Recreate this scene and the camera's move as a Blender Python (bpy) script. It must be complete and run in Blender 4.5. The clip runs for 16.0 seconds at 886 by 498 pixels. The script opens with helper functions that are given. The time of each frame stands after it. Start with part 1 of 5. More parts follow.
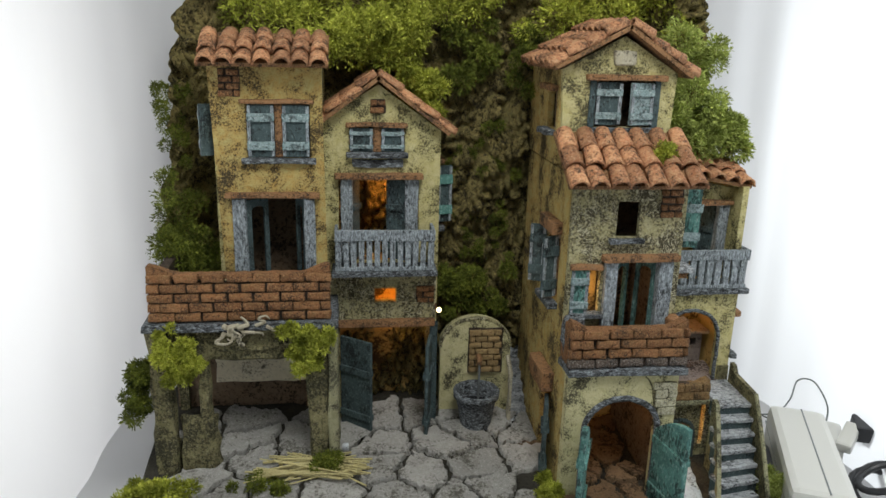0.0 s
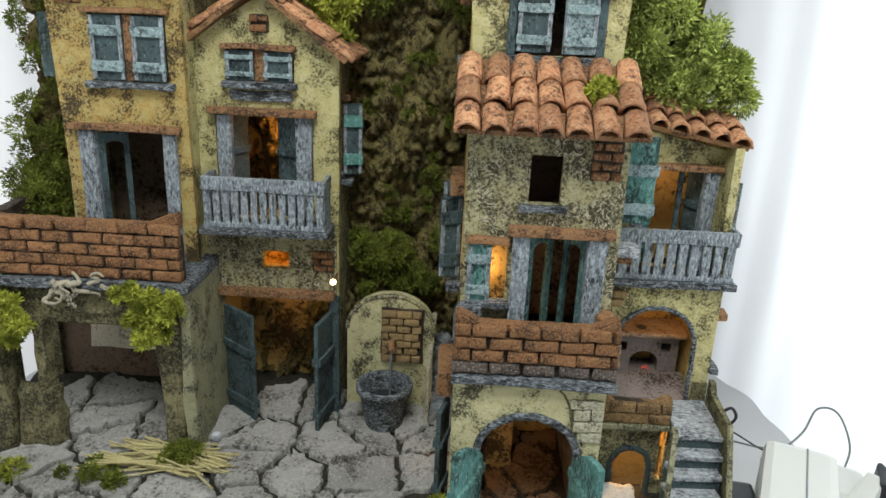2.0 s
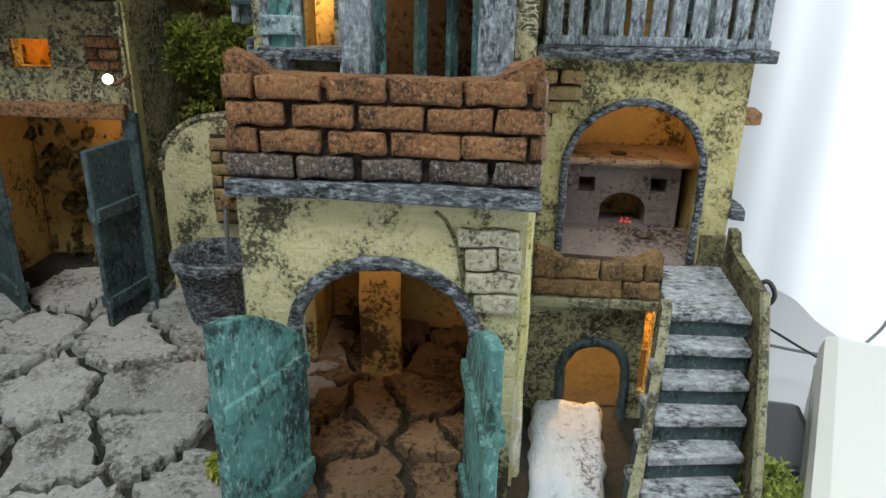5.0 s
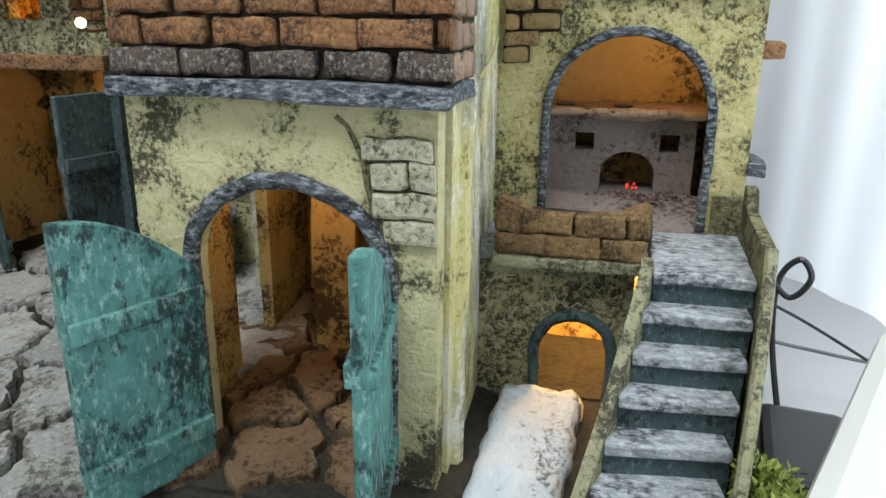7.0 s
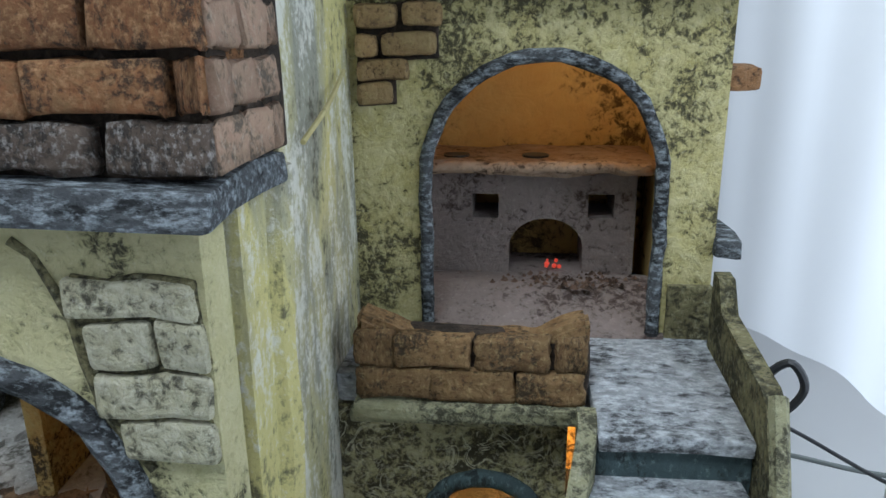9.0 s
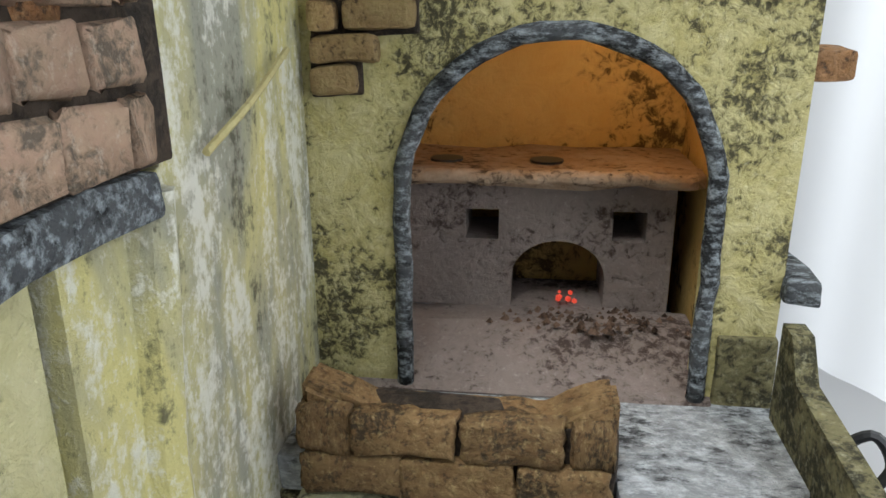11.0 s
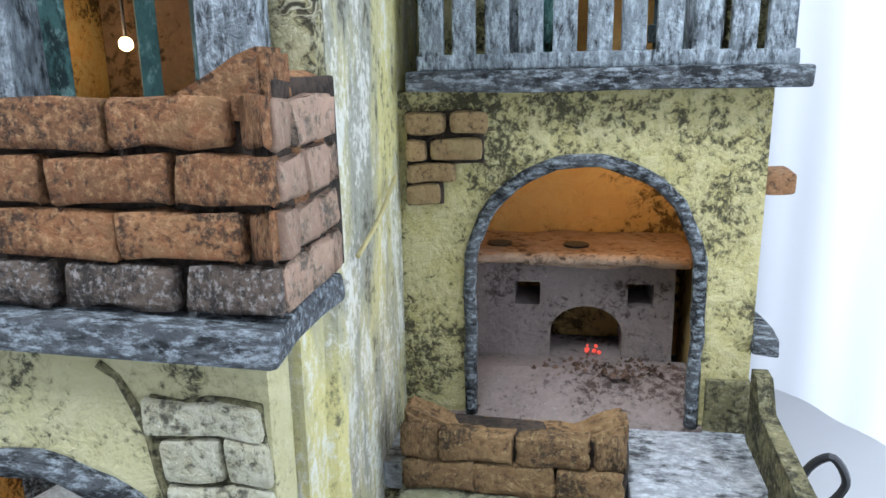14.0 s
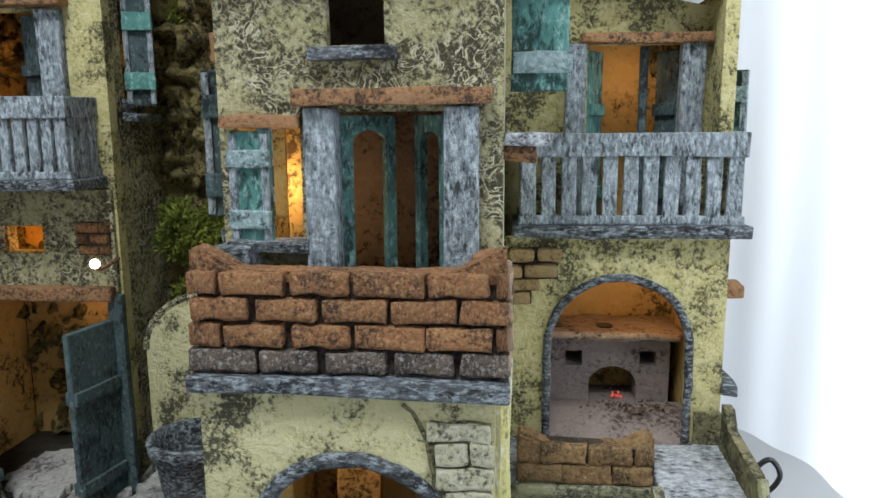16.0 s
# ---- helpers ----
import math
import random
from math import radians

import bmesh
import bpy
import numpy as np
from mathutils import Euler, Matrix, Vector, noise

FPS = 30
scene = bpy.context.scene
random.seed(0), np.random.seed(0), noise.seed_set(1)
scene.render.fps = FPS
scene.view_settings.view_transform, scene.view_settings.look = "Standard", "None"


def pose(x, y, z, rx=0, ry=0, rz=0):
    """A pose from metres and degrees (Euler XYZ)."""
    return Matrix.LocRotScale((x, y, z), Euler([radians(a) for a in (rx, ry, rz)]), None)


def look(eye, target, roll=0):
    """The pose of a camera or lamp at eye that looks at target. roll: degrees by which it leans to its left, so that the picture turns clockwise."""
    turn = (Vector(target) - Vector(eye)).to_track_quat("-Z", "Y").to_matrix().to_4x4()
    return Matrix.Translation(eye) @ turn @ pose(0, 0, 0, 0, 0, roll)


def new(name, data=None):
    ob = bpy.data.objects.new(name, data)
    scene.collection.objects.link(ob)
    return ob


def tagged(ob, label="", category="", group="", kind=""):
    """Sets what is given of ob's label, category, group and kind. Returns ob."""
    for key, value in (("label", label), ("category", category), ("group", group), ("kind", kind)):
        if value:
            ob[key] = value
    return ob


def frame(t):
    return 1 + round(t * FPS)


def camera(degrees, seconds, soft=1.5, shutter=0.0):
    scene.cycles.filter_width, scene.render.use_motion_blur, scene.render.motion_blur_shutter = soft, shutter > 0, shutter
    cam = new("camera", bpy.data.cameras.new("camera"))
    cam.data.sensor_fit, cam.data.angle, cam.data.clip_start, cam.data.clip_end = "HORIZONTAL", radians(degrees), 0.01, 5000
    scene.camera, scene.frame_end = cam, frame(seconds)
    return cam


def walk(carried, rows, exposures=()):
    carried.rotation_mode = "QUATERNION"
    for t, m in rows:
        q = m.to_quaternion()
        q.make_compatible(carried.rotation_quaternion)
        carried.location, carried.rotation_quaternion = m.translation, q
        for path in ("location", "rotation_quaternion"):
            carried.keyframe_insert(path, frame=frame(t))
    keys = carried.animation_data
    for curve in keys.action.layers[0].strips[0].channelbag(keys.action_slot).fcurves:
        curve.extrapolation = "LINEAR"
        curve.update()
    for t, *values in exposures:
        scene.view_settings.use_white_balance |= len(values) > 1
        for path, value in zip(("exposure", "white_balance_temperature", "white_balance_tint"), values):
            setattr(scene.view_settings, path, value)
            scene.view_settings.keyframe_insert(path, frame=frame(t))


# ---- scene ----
cam = camera(62.7, 16.0)
PATH = [
    (0, (-0.082, 0.004, 0.419), (0.169, 1.908, -0.141), 1.5),
    (0.5, (-0.031, 0.022, 0.417), (0.15, 1.928, -0.161), 1.4),
    (1, (0.023, 0.057, 0.407), (0.162, 1.962, -0.187), 2.0),
    (1.5, (0.073, 0.109, 0.388), (0.107, 2.003, -0.254), 0.8),
    (2, (0.116, 0.141, 0.374), (0.075, 2.034, -0.271), 2.7),
    (2.5, (0.13, 0.168, 0.357), (0.126, 2.052, -0.317), 1.6),
    (3, (0.13, 0.219, 0.325), (0.214, 2.078, -0.406), 1.3),
    (3.5, (0.134, 0.265, 0.287), (0.257, 2.117, -0.458), 2.2),
    (4, (0.147, 0.297, 0.26), (0.31, 2.131, -0.519), 2.4),
    (4.5, (0.184, 0.328, 0.23), (0.182, 2.158, -0.576), 2.9),
    (4.7, (0.1965, 0.3360, 0.2180), (0.1440, 2.1780, -0.5620), 2.2),
    (7, (0.28, 0.384, 0.144), (-0.149, 2.242, -0.458), 0.6),
    (7.5, (0.28, 0.412, 0.163), (-0.092, 2.302, -0.375), -0.0),
    (8, (0.281, 0.457, 0.154), (0.081, 2.362, -0.42), -1.0),
    (10.5, (0.279, 0.519, 0.146), (0.028, 2.413, -0.447), -0.2),
    (11, (0.28, 0.547, 0.144), (0.046, 2.434, -0.477), -0.2),
    (11.5, (0.284, 0.561, 0.137), (0.022, 2.444, -0.484), -1.5),
    (12, (0.287, 0.562, 0.133), (0.016, 2.443, -0.489), -1.9),
    (12.5, (0.286, 0.561, 0.133), (0.013, 2.445, -0.48), -1.6),
    (13, (0.285, 0.553, 0.139), (0.003, 2.446, -0.441), -1.6),
    (13.5, (0.282, 0.524, 0.149), (-0.008, 2.43, -0.385), -1.2),
    (14, (0.28, 0.488, 0.167), (-0.05, 2.401, -0.314), -1.0),
    (14.5, (0.285, 0.457, 0.176), (-0.14, 2.359, -0.274), -1.3),
    (15, (0.2690, 0.4275, 0.1870), (-0.0780, 2.3470, -0.2450), -1.5),
    (15.5, (0.2468, 0.3876, 0.2048), (0.0090, 2.3430, -0.1330), -0.6),
    (16, (0.2315, 0.3560, 0.2155), (0.0540, 2.3160, -0.1325), -0.35),
]
walk(cam, [(t, look(eye, target, roll)) for t, eye, target, roll in PATH],
     [(0, -0.46, 6650, 10), (0.5, -0.44, 6650, 10), (1, -0.30, 6700, 11), (2, -0.08, 6500, 9), (3, -0.10, 6200, 8), (4.7, 0.02, 6300, 9), (7, 0.3, 6200, 8), (7.5, 0.35, 6200, 8), (8, -0.15, 5500, 8), (10.5, -0.08, 6350, 9), (11, 0.16, 6450, 10), (11.6, 0.42, 6350, 9), (12, 0.75, 6250, 8), (12.5, 0.85, 5950, 8), (13.5, 0.72, 5700, 12), (14, 0.58, 5650, 12), (14.5, 0.36, 5600, 9), (15, 0.34, 5800, 9), (15.5, 0.45, 5950, 8), (16, 0.22, 6100, 9)])

# ---- world and lamps ----
world = bpy.data.worlds.new("tent_light")
scene.world = world
world.use_nodes = True
world.node_tree.nodes["Background"].inputs[0].default_value = (0.95, 0.98, 1.0, 1)
world.node_tree.nodes["Background"].inputs[1].default_value = 0.26


def area_lamp(name, eye, target, size, watts, colour=(1, 0.97, 0.92)):
    data = bpy.data.lights.new(name, "AREA")
    data.shape, data.size, data.energy, data.color = "DISK", size, watts, colour
    ob = new(name, data)
    ob.matrix_world = look(eye, target)
    return ob


def bulb_lamp(name, place, watts, colour=(1, 0.55, 0.2), radius=0.004):
    data = bpy.data.lights.new(name, "POINT")
    data.energy, data.color, data.shadow_soft_size = watts, colour, radius
    ob = new(name, data)
    ob.location = place
    return ob


area_lamp("studio_lamp", (-0.85, 0.62, 0.30), (-0.1, 0.75, 0.2), 0.25, 7.2, (0.97, 0.99, 1.0))
area_lamp("studio_lamp", (0.98, 0.61, 0.36), (0.26, 0.75, 0.18), 0.25, 13.5, (0.90, 0.96, 1.0))
area_lamp("tent_top_lamp", (0.05, 0.20, 0.98), (0.05, 0.7, 0.1), 0.35, 8.0, (0.97, 1.0, 0.99))
# the wired micro bulbs inside the rooms; the last lamp is an added fill
bulb_lamp("kitchen_bulb", (0.300, 0.725, 0.140), 0.019, (1, 0.66, 0.34))
bulb_lamp("cellar_bulb", (0.278, 0.716, 0.026), 0.26, (1, 0.52, 0.15))
bulb_lamp("stable_bulb", (-0.030, 0.790, 0.095), 0.012)
bulb_lamp("upper_room_bulb", (-0.045, 0.790, 0.255), 0.05, (1, 0.42, 0.1))
bulb_lamp("square_window_bulb", (-0.045, 0.785, 0.150), 0.07, (1, 0.45, 0.08))
bulb_lamp("arch_room_bulb", (0.165, 0.655, 0.100), 0.060)
bulb_lamp("tower_room_bulb", (0.1455, 0.692, 0.178), 0.012, (1, 0.60, 0.28))
bulb_lamp("balcony_room_bulb", (0.296, 0.762, 0.238), 0.011, (1, 0.62, 0.32))
# added unseen lamp, hidden by the shutter, that brightens the panel behind the window
bulb_lamp("panel_fill_lamp", (0.1355, 0.644, 0.190), 0.030, (1, 0.62, 0.28), 0.002)

# ---- materials ----
def nodes_of(name):
    m = bpy.data.materials.new(name)
    m.use_nodes = True
    nt = m.node_tree
    return m, nt, nt.nodes["Principled BSDF"]


def node(nt, kind, **sets):
    n = nt.nodes.new(kind)
    for k, v in sets.items():
        if k in n.inputs:
            n.inputs[k].default_value = v
    return n


def noise_node(nt, scale, detail=4.0, rough=0.6, stretch=None):
    co = nt.nodes.new("ShaderNodeTexCoord")
    src = co.outputs["Object"]
    if stretch:
        mp = nt.nodes.new("ShaderNodeMapping")
        mp.inputs["Scale"].default_value = stretch
        nt.links.new(src, mp.inputs[0])
        src = mp.outputs[0]
    n = nt.nodes.new("ShaderNodeTexNoise")
    n.inputs["Scale"].default_value = scale
    n.inputs["Detail"].default_value = detail
    n.inputs["Roughness"].default_value = rough
    nt.links.new(src, n.inputs["Vector"])
    return n.outputs["Fac"]


def ramp(nt, fac, lo, hi):
    r = nt.nodes.new("ShaderNodeMapRange")
    r.inputs["From Min"].default_value, r.inputs["From Max"].default_value = lo, hi
    nt.links.new(fac, r.inputs["Value"])
    return r.outputs[0]


def math_node(nt, op, a, b):
    n = nt.nodes.new("ShaderNodeMath")
    n.operation = op
    for i, v in enumerate((a, b)):
        if isinstance(v, (int, float)):
            n.inputs[i].default_value = v
        else:
            nt.links.new(v, n.inputs[i])
    return n.outputs[0]


def mix(nt, fac, a, b):
    n = nt.nodes.new("ShaderNodeMix")
    n.data_type = "RGBA"
    for sock, v in ((n.inputs[0], fac), (n.inputs[6], a), (n.inputs[7], b)):
        if isinstance(v, tuple):
            sock.default_value = (*v, 1)
        elif isinstance(v, (int, float)):
            sock.default_value = v
        else:
            nt.links.new(v, sock)
    return n.outputs[2]


def bump(nt, bsdf, fac, dist, strength=1.0):
    b = nt.nodes.new("ShaderNodeBump")
    b.inputs["Strength"].default_value, b.inputs["Distance"].default_value = strength, dist
    nt.links.new(fac, b.inputs["Height"])
    nt.links.new(b.outputs[0], bsdf.inputs["Normal"])


def painted(name, base, second, dark, cover=0.5, fine=260, coarse=28, light=None, light_cover=0.0, relief=0.0012, rough=0.85,
            stretch=None, vary=0.0, blotch=0.6, streak=None, veins=0.0):
    """Hand-painted surface: two tones of colour, brown wash, dark patina in the pits, dry-brushed light on the ridges."""
    m, nt, bsdf = nodes_of(name)
    big = noise_node(nt, coarse * 0.9, 3, 0.6, streak)
    mid = noise_node(nt, coarse * 3.2, 6, 0.66, streak)
    small = noise_node(nt, fine * 1.05, 8, 0.70, stretch)
    small.node.inputs["Distortion"].default_value = 0.5
    mid.node.inputs["Distortion"].default_value = 0.5
    if vary:
        info = nt.nodes.new("ShaderNodeObjectInfo")
        shift = math_node(nt, "MULTIPLY", info.outputs["Random"], 37.0)
        for f in (big, mid, small):
            f.node.noise_dimensions = "4D"
            nt.links.new(shift, f.node.inputs["W"])
    col = mix(nt, ramp(nt, mid, 0.36, 0.64), base, second)
    if vary:
        hsv = nt.nodes.new("ShaderNodeHueSaturation")
        nt.links.new(col, hsv.inputs["Color"])
        v = math_node(nt, "MULTIPLY_ADD", info.outputs["Random"], vary)
        v.node.inputs[2].default_value = 1 - vary / 2
        nt.links.new(v, hsv.inputs["Value"])
        col = hsv.outputs[0]
    val = math_node(nt, "ADD", math_node(nt, "MULTIPLY", mid, 0.30), math_node(nt, "MULTIPLY", small, 0.70))
    val = math_node(nt, "SUBTRACT", val, math_node(nt, "MULTIPLY", math_node(nt, "SUBTRACT", big, 0.5), blotch * 0.72))
    edge = 0.5 + (cover - 0.5) * 0.5
    wash = tuple(0.45 * x + 0.55 * y for x, y in zip(dark, base))
    col = mix(nt, math_node(nt, "MULTIPLY", ramp(nt, val, edge + 0.12, edge - 0.05), 0.75), col, wash)
    col = mix(nt, math_node(nt, "MULTIPLY", ramp(nt, val, edge + 0.03, edge - 0.06), 0.92), col, dark)
    if light:
        lift = noise_node(nt, fine * 1.3, 8, 0.74, stretch)
        col = mix(nt, math_node(nt, "MULTIPLY", ramp(nt, lift, 0.58 - 0.22 * light_cover, 0.76 - 0.22 * light_cover), 0.75), col, light)
    if veins:
        curl = noise_node(nt, fine * 0.30, 3, 0.55)
        curl.node.inputs["Distortion"].default_value = 1.6
        line = ramp(nt, math_node(nt, "ABSOLUTE", math_node(nt, "SUBTRACT", curl, 0.5), 0.0), 0.035, 0.005)
        col = mix(nt, math_node(nt, "MULTIPLY", math_node(nt, "MULTIPLY", line, ramp(nt, big, 0.42, 0.60)), veins), col, light or second)
    nt.links.new(col, bsdf.inputs["Base Color"])
    bsdf.inputs["Roughness"].default_value = rough
    bsdf.inputs["Specular IOR Level"].default_value = 0.25
    height = math_node(nt, "ADD", math_node(nt, "MULTIPLY", mid, 2.2), small)
    bump(nt, bsdf, height, relief * 1.0)
    return m


PLASTER = painted("yellow_plaster", (0.50, 0.44, 0.18), (0.58, 0.53, 0.28), (0.05, 0.046, 0.026), 0.43, 480, 36, (0.66, 0.62, 0.38), 0.15, blotch=0.95)
PLASTER_WORN = painted("worn_plaster", (0.42, 0.38, 0.18), (0.48, 0.44, 0.26), (0.042, 0.036, 0.022), 0.53, 380, 44, (0.68, 0.64, 0.44), 0.24, 0.0018, blotch=0.7, veins=0.85)
PLASTER_OCHRE = painted("ochre_plaster", (0.48, 0.31, 0.09), (0.46, 0.39, 0.16), (0.035, 0.028, 0.016), 0.44, 480, 36, (0.58, 0.50, 0.28), 0.10, blotch=0.95)
PLASTER_CLEAN = painted("pale_plaster", (0.54, 0.50, 0.26), (0.60, 0.56, 0.33), (0.04, 0.038, 0.025), 0.36, 480, 36, (0.70, 0.67, 0.46), 0.1, blotch=1.3)
INNER = painted("inner_plaster", (0.60, 0.40, 0.14), (0.53, 0.335, 0.11), (0.06, 0.035, 0.015), 0.36, 260, 26, relief=0.0004, blotch=1.2)
# a darker, browner tone than INNER
INNER_DARK = painted("dark_inner_plaster", (0.22, 0.15, 0.095), (0.17, 0.125, 0.085), (0.03, 0.022, 0.015), 0.42, 260, 40)
OVEN = painted("oven_plaster", (0.27, 0.225, 0.205), (0.23, 0.19, 0.17), (0.055, 0.037, 0.03), 0.37, 420, 40, (0.42, 0.37, 0.35), 0.1, 0.0008, blotch=0.9)
BRICK = painted("brick_red", (0.30, 0.125, 0.050), (0.24, 0.135, 0.060), (0.045, 0.029, 0.018), 0.45, 520, 60, (0.50, 0.29, 0.14), 0.40, 0.0014, vary=0.5, blotch=0.6)
# darker grey-brown brick for the lowest course of the tower parapet
BRICK_GREY = painted("brick_grey_brown", (0.115, 0.085, 0.065), (0.14, 0.105, 0.08), (0.03, 0.026, 0.022), 0.45, 520, 60, (0.48, 0.45, 0.42), 0.32, 0.0010, vary=0.4, blotch=0.5)
BRICK_PALE = painted("brick_ochre", (0.34, 0.22, 0.10), (0.38, 0.28, 0.13), (0.07, 0.047, 0.028), 0.35, 700, 60, vary=0.4, blotch=0.4)
MORTAR = painted("mortar", (0.06, 0.042, 0.03), (0.08, 0.06, 0.045), (0.022, 0.018, 0.014), 0.45, 400, 40)
TILE = painted("terracotta_tile", (0.44, 0.18, 0.085), (0.50, 0.29, 0.15), (0.055, 0.035, 0.022), 0.43, 420, 60, (0.66, 0.48, 0.32), 0.2, 0.0006, vary=0.7, blotch=0.5)
TERRA = painted("terracotta_beam", (0.36, 0.18, 0.075), (0.30, 0.17, 0.085), (0.045, 0.03, 0.02), 0.44, 480, 60, (0.44, 0.34, 0.24), 0.1)
GREY_WOOD = painted("grey_wood", (0.25, 0.285, 0.305), (0.17, 0.195, 0.21), (0.03, 0.034, 0.036), 0.44, 420, 70, (0.56, 0.63, 0.67), 0.55, 0.0012, stretch=(1, 1, 0.36), blotch=0.5)
GREY_STONE = painted("grey_ledge", (0.115, 0.124, 0.13), (0.07, 0.075, 0.08), (0.016, 0.017, 0.018), 0.48, 420, 60, (0.50, 0.56, 0.60), 0.46, 0.0016, stretch=(0.42, 1, 1), blotch=0.8)
STEP_STONE = painted("step_stone", (0.26, 0.275, 0.285), (0.36, 0.375, 0.385), (0.045, 0.047, 0.048), 0.42, 300, 50, (0.66, 0.70, 0.73), 0.56, 0.0012, stretch=(0.6, 1, 1), blotch=1.1)
TEAL = painted("teal_wood", (0.12, 0.29, 0.255), (0.065, 0.165, 0.15), (0.018, 0.038, 0.035), 0.45, 300, 30, (0.42, 0.62, 0.57), 0.26, 0.0006, stretch=(1, 1, 0.5), blotch=1.1)
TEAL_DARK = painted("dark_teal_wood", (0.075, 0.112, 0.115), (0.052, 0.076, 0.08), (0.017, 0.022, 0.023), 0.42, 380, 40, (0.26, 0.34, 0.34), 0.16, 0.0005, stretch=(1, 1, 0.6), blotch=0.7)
TEAL_MID = painted("worn_teal_wood", (0.085, 0.185, 0.168), (0.05, 0.105, 0.10), (0.016, 0.028, 0.027), 0.46, 300, 34, (0.34, 0.52, 0.49), 0.26, 0.0006, stretch=(1, 1, 0.5), blotch=0.9)
PALE_TEAL = painted("pale_teal_paint", (0.20, 0.29, 0.29), (0.30, 0.38, 0.385), (0.045, 0.06, 0.06), 0.42, 320, 70, (0.6, 0.68, 0.7), 0.3, 0.0008)
STONE = painted("flagstone", (0.36, 0.35, 0.325), (0.28, 0.275, 0.255), (0.085, 0.08, 0.064), 0.41, 300, 40, (0.52, 0.52, 0.49), 0.34, 0.0013, vary=0.45, blotch=0.8)
STONE_WARM = painted("inner_flagstone", (0.24, 0.16, 0.09), (0.18, 0.115, 0.065), (0.04, 0.026, 0.015), 0.44, 300, 40, vary=0.4)
SOIL = painted("dark_grout", (0.05, 0.046, 0.034), (0.035, 0.032, 0.024), (0.018, 0.017, 0.013), 0.45, 300, 40)
ROCK = painted("cork_rock", (0.36, 0.28, 0.10), (0.20, 0.18, 0.07), (0.014, 0.012, 0.007), 0.47, 190, 40, (0.56, 0.45, 0.17), 0.26, 0.004, blotch=0.4)
WHITE_STONE = painted("whitewashed_slab", (0.72, 0.76, 0.79), (0.60, 0.65, 0.69), (0.13, 0.13, 0.13), 0.30, 300, 46, relief=0.0010, streak=(1, 0.25, 1))
STRAW = painted("straw", (0.58, 0.52, 0.26), (0.50, 0.43, 0.20), (0.2, 0.16, 0.07), 0.28, 300, 60)
PALE_WOOD = painted("pale_stick", (0.50, 0.46, 0.35), (0.42, 0.38, 0.27), (0.08, 0.07, 0.05), 0.36, 400, 60)


def mottled(name):
    """Old wall smeared with yellow, grey and white in tall soft stains."""
    m, nt, bsdf = nodes_of(name)
    stain = noise_node(nt, 30, 4, 0.62, (1, 1, 0.32))
    stain.node.inputs["Distortion"].default_value = 0.6
    pale = noise_node(nt, 55, 6, 0.7, (1, 1, 0.4))
    grit = noise_node(nt, 420, 8, 0.74)
    col = mix(nt, ramp(nt, stain, 0.40, 0.58), (0.36, 0.355, 0.28), (0.66, 0.60, 0.26))
    both = math_node(nt, "ADD", math_node(nt, "MULTIPLY", pale, 0.65), math_node(nt, "MULTIPLY", grit, 0.35))
    col = mix(nt, math_node(nt, "MULTIPLY", ramp(nt, both, 0.515, 0.575), 0.85), col, (0.80, 0.79, 0.70))
    col = mix(nt, math_node(nt, "MULTIPLY", ramp(nt, both, 0.475, 0.41), 0.85), col, (0.10, 0.095, 0.065))
    nt.links.new(col, bsdf.inputs["Base Color"])
    bsdf.inputs["Roughness"].default_value = 0.9
    bsdf.inputs["Specular IOR Level"].default_value = 0.2
    bump(nt, bsdf, both, 0.004)
    return m


PLASTER_SIDE = mottled("streaked_plaster")


def plain(name, colour, rough=0.5, metal=0.0, emit=None, power=0.0):
    m, nt, bsdf = nodes_of(name)
    bsdf.inputs["Base Color"].default_value = (*colour, 1)
    bsdf.inputs["Roughness"].default_value, bsdf.inputs["Metallic"].default_value = rough, metal
    if emit:
        bsdf.inputs["Emission Color"].default_value = (*emit, 1)
        bsdf.inputs["Emission Strength"].default_value = power
    return m


def cloth_material():
    m, nt, bsdf = nodes_of("tent_cloth")
    n = noise_node(nt, 3.0, 4, 0.5, (1, 1, 0.35))
    bsdf.inputs["Base Color"].default_value = (0.76, 0.765, 0.775, 1)
    bsdf.inputs["Roughness"].default_value = 0.8
    bump(nt, bsdf, n, 0.02, 0.5)
    t = nt.nodes.new("ShaderNodeBsdfTranslucent")
    t.inputs[0].default_value = (0.78, 0.785, 0.80, 1)
    s = nt.nodes.new("ShaderNodeMixShader")
    s.inputs[0].default_value = 0.45
    nt.links.new(bsdf.outputs[0], s.inputs[1])
    nt.links.new(t.outputs[0], s.inputs[2])
    nt.links.new(s.outputs[0], nt.nodes["Material Output"].inputs[0])
    return m


def moss_material(name, a, b):
    m, nt, bsdf = nodes_of(name)
    geo = nt.nodes.new("ShaderNodeNewGeometry")
    col = mix(nt, geo.outputs["Random Per Island"], a, b)
    big = noise_node(nt, 45, 2)
    col = mix(nt, ramp(nt, big, 0.4, 0.7), col, tuple(0.45 * v for v in a))
    nt.links.new(col, bsdf.inputs["Base Color"])
    bsdf.inputs["Roughness"].default_value = 0.8
    bsdf.inputs["Specular IOR Level"].default_value = 0.2
    return m


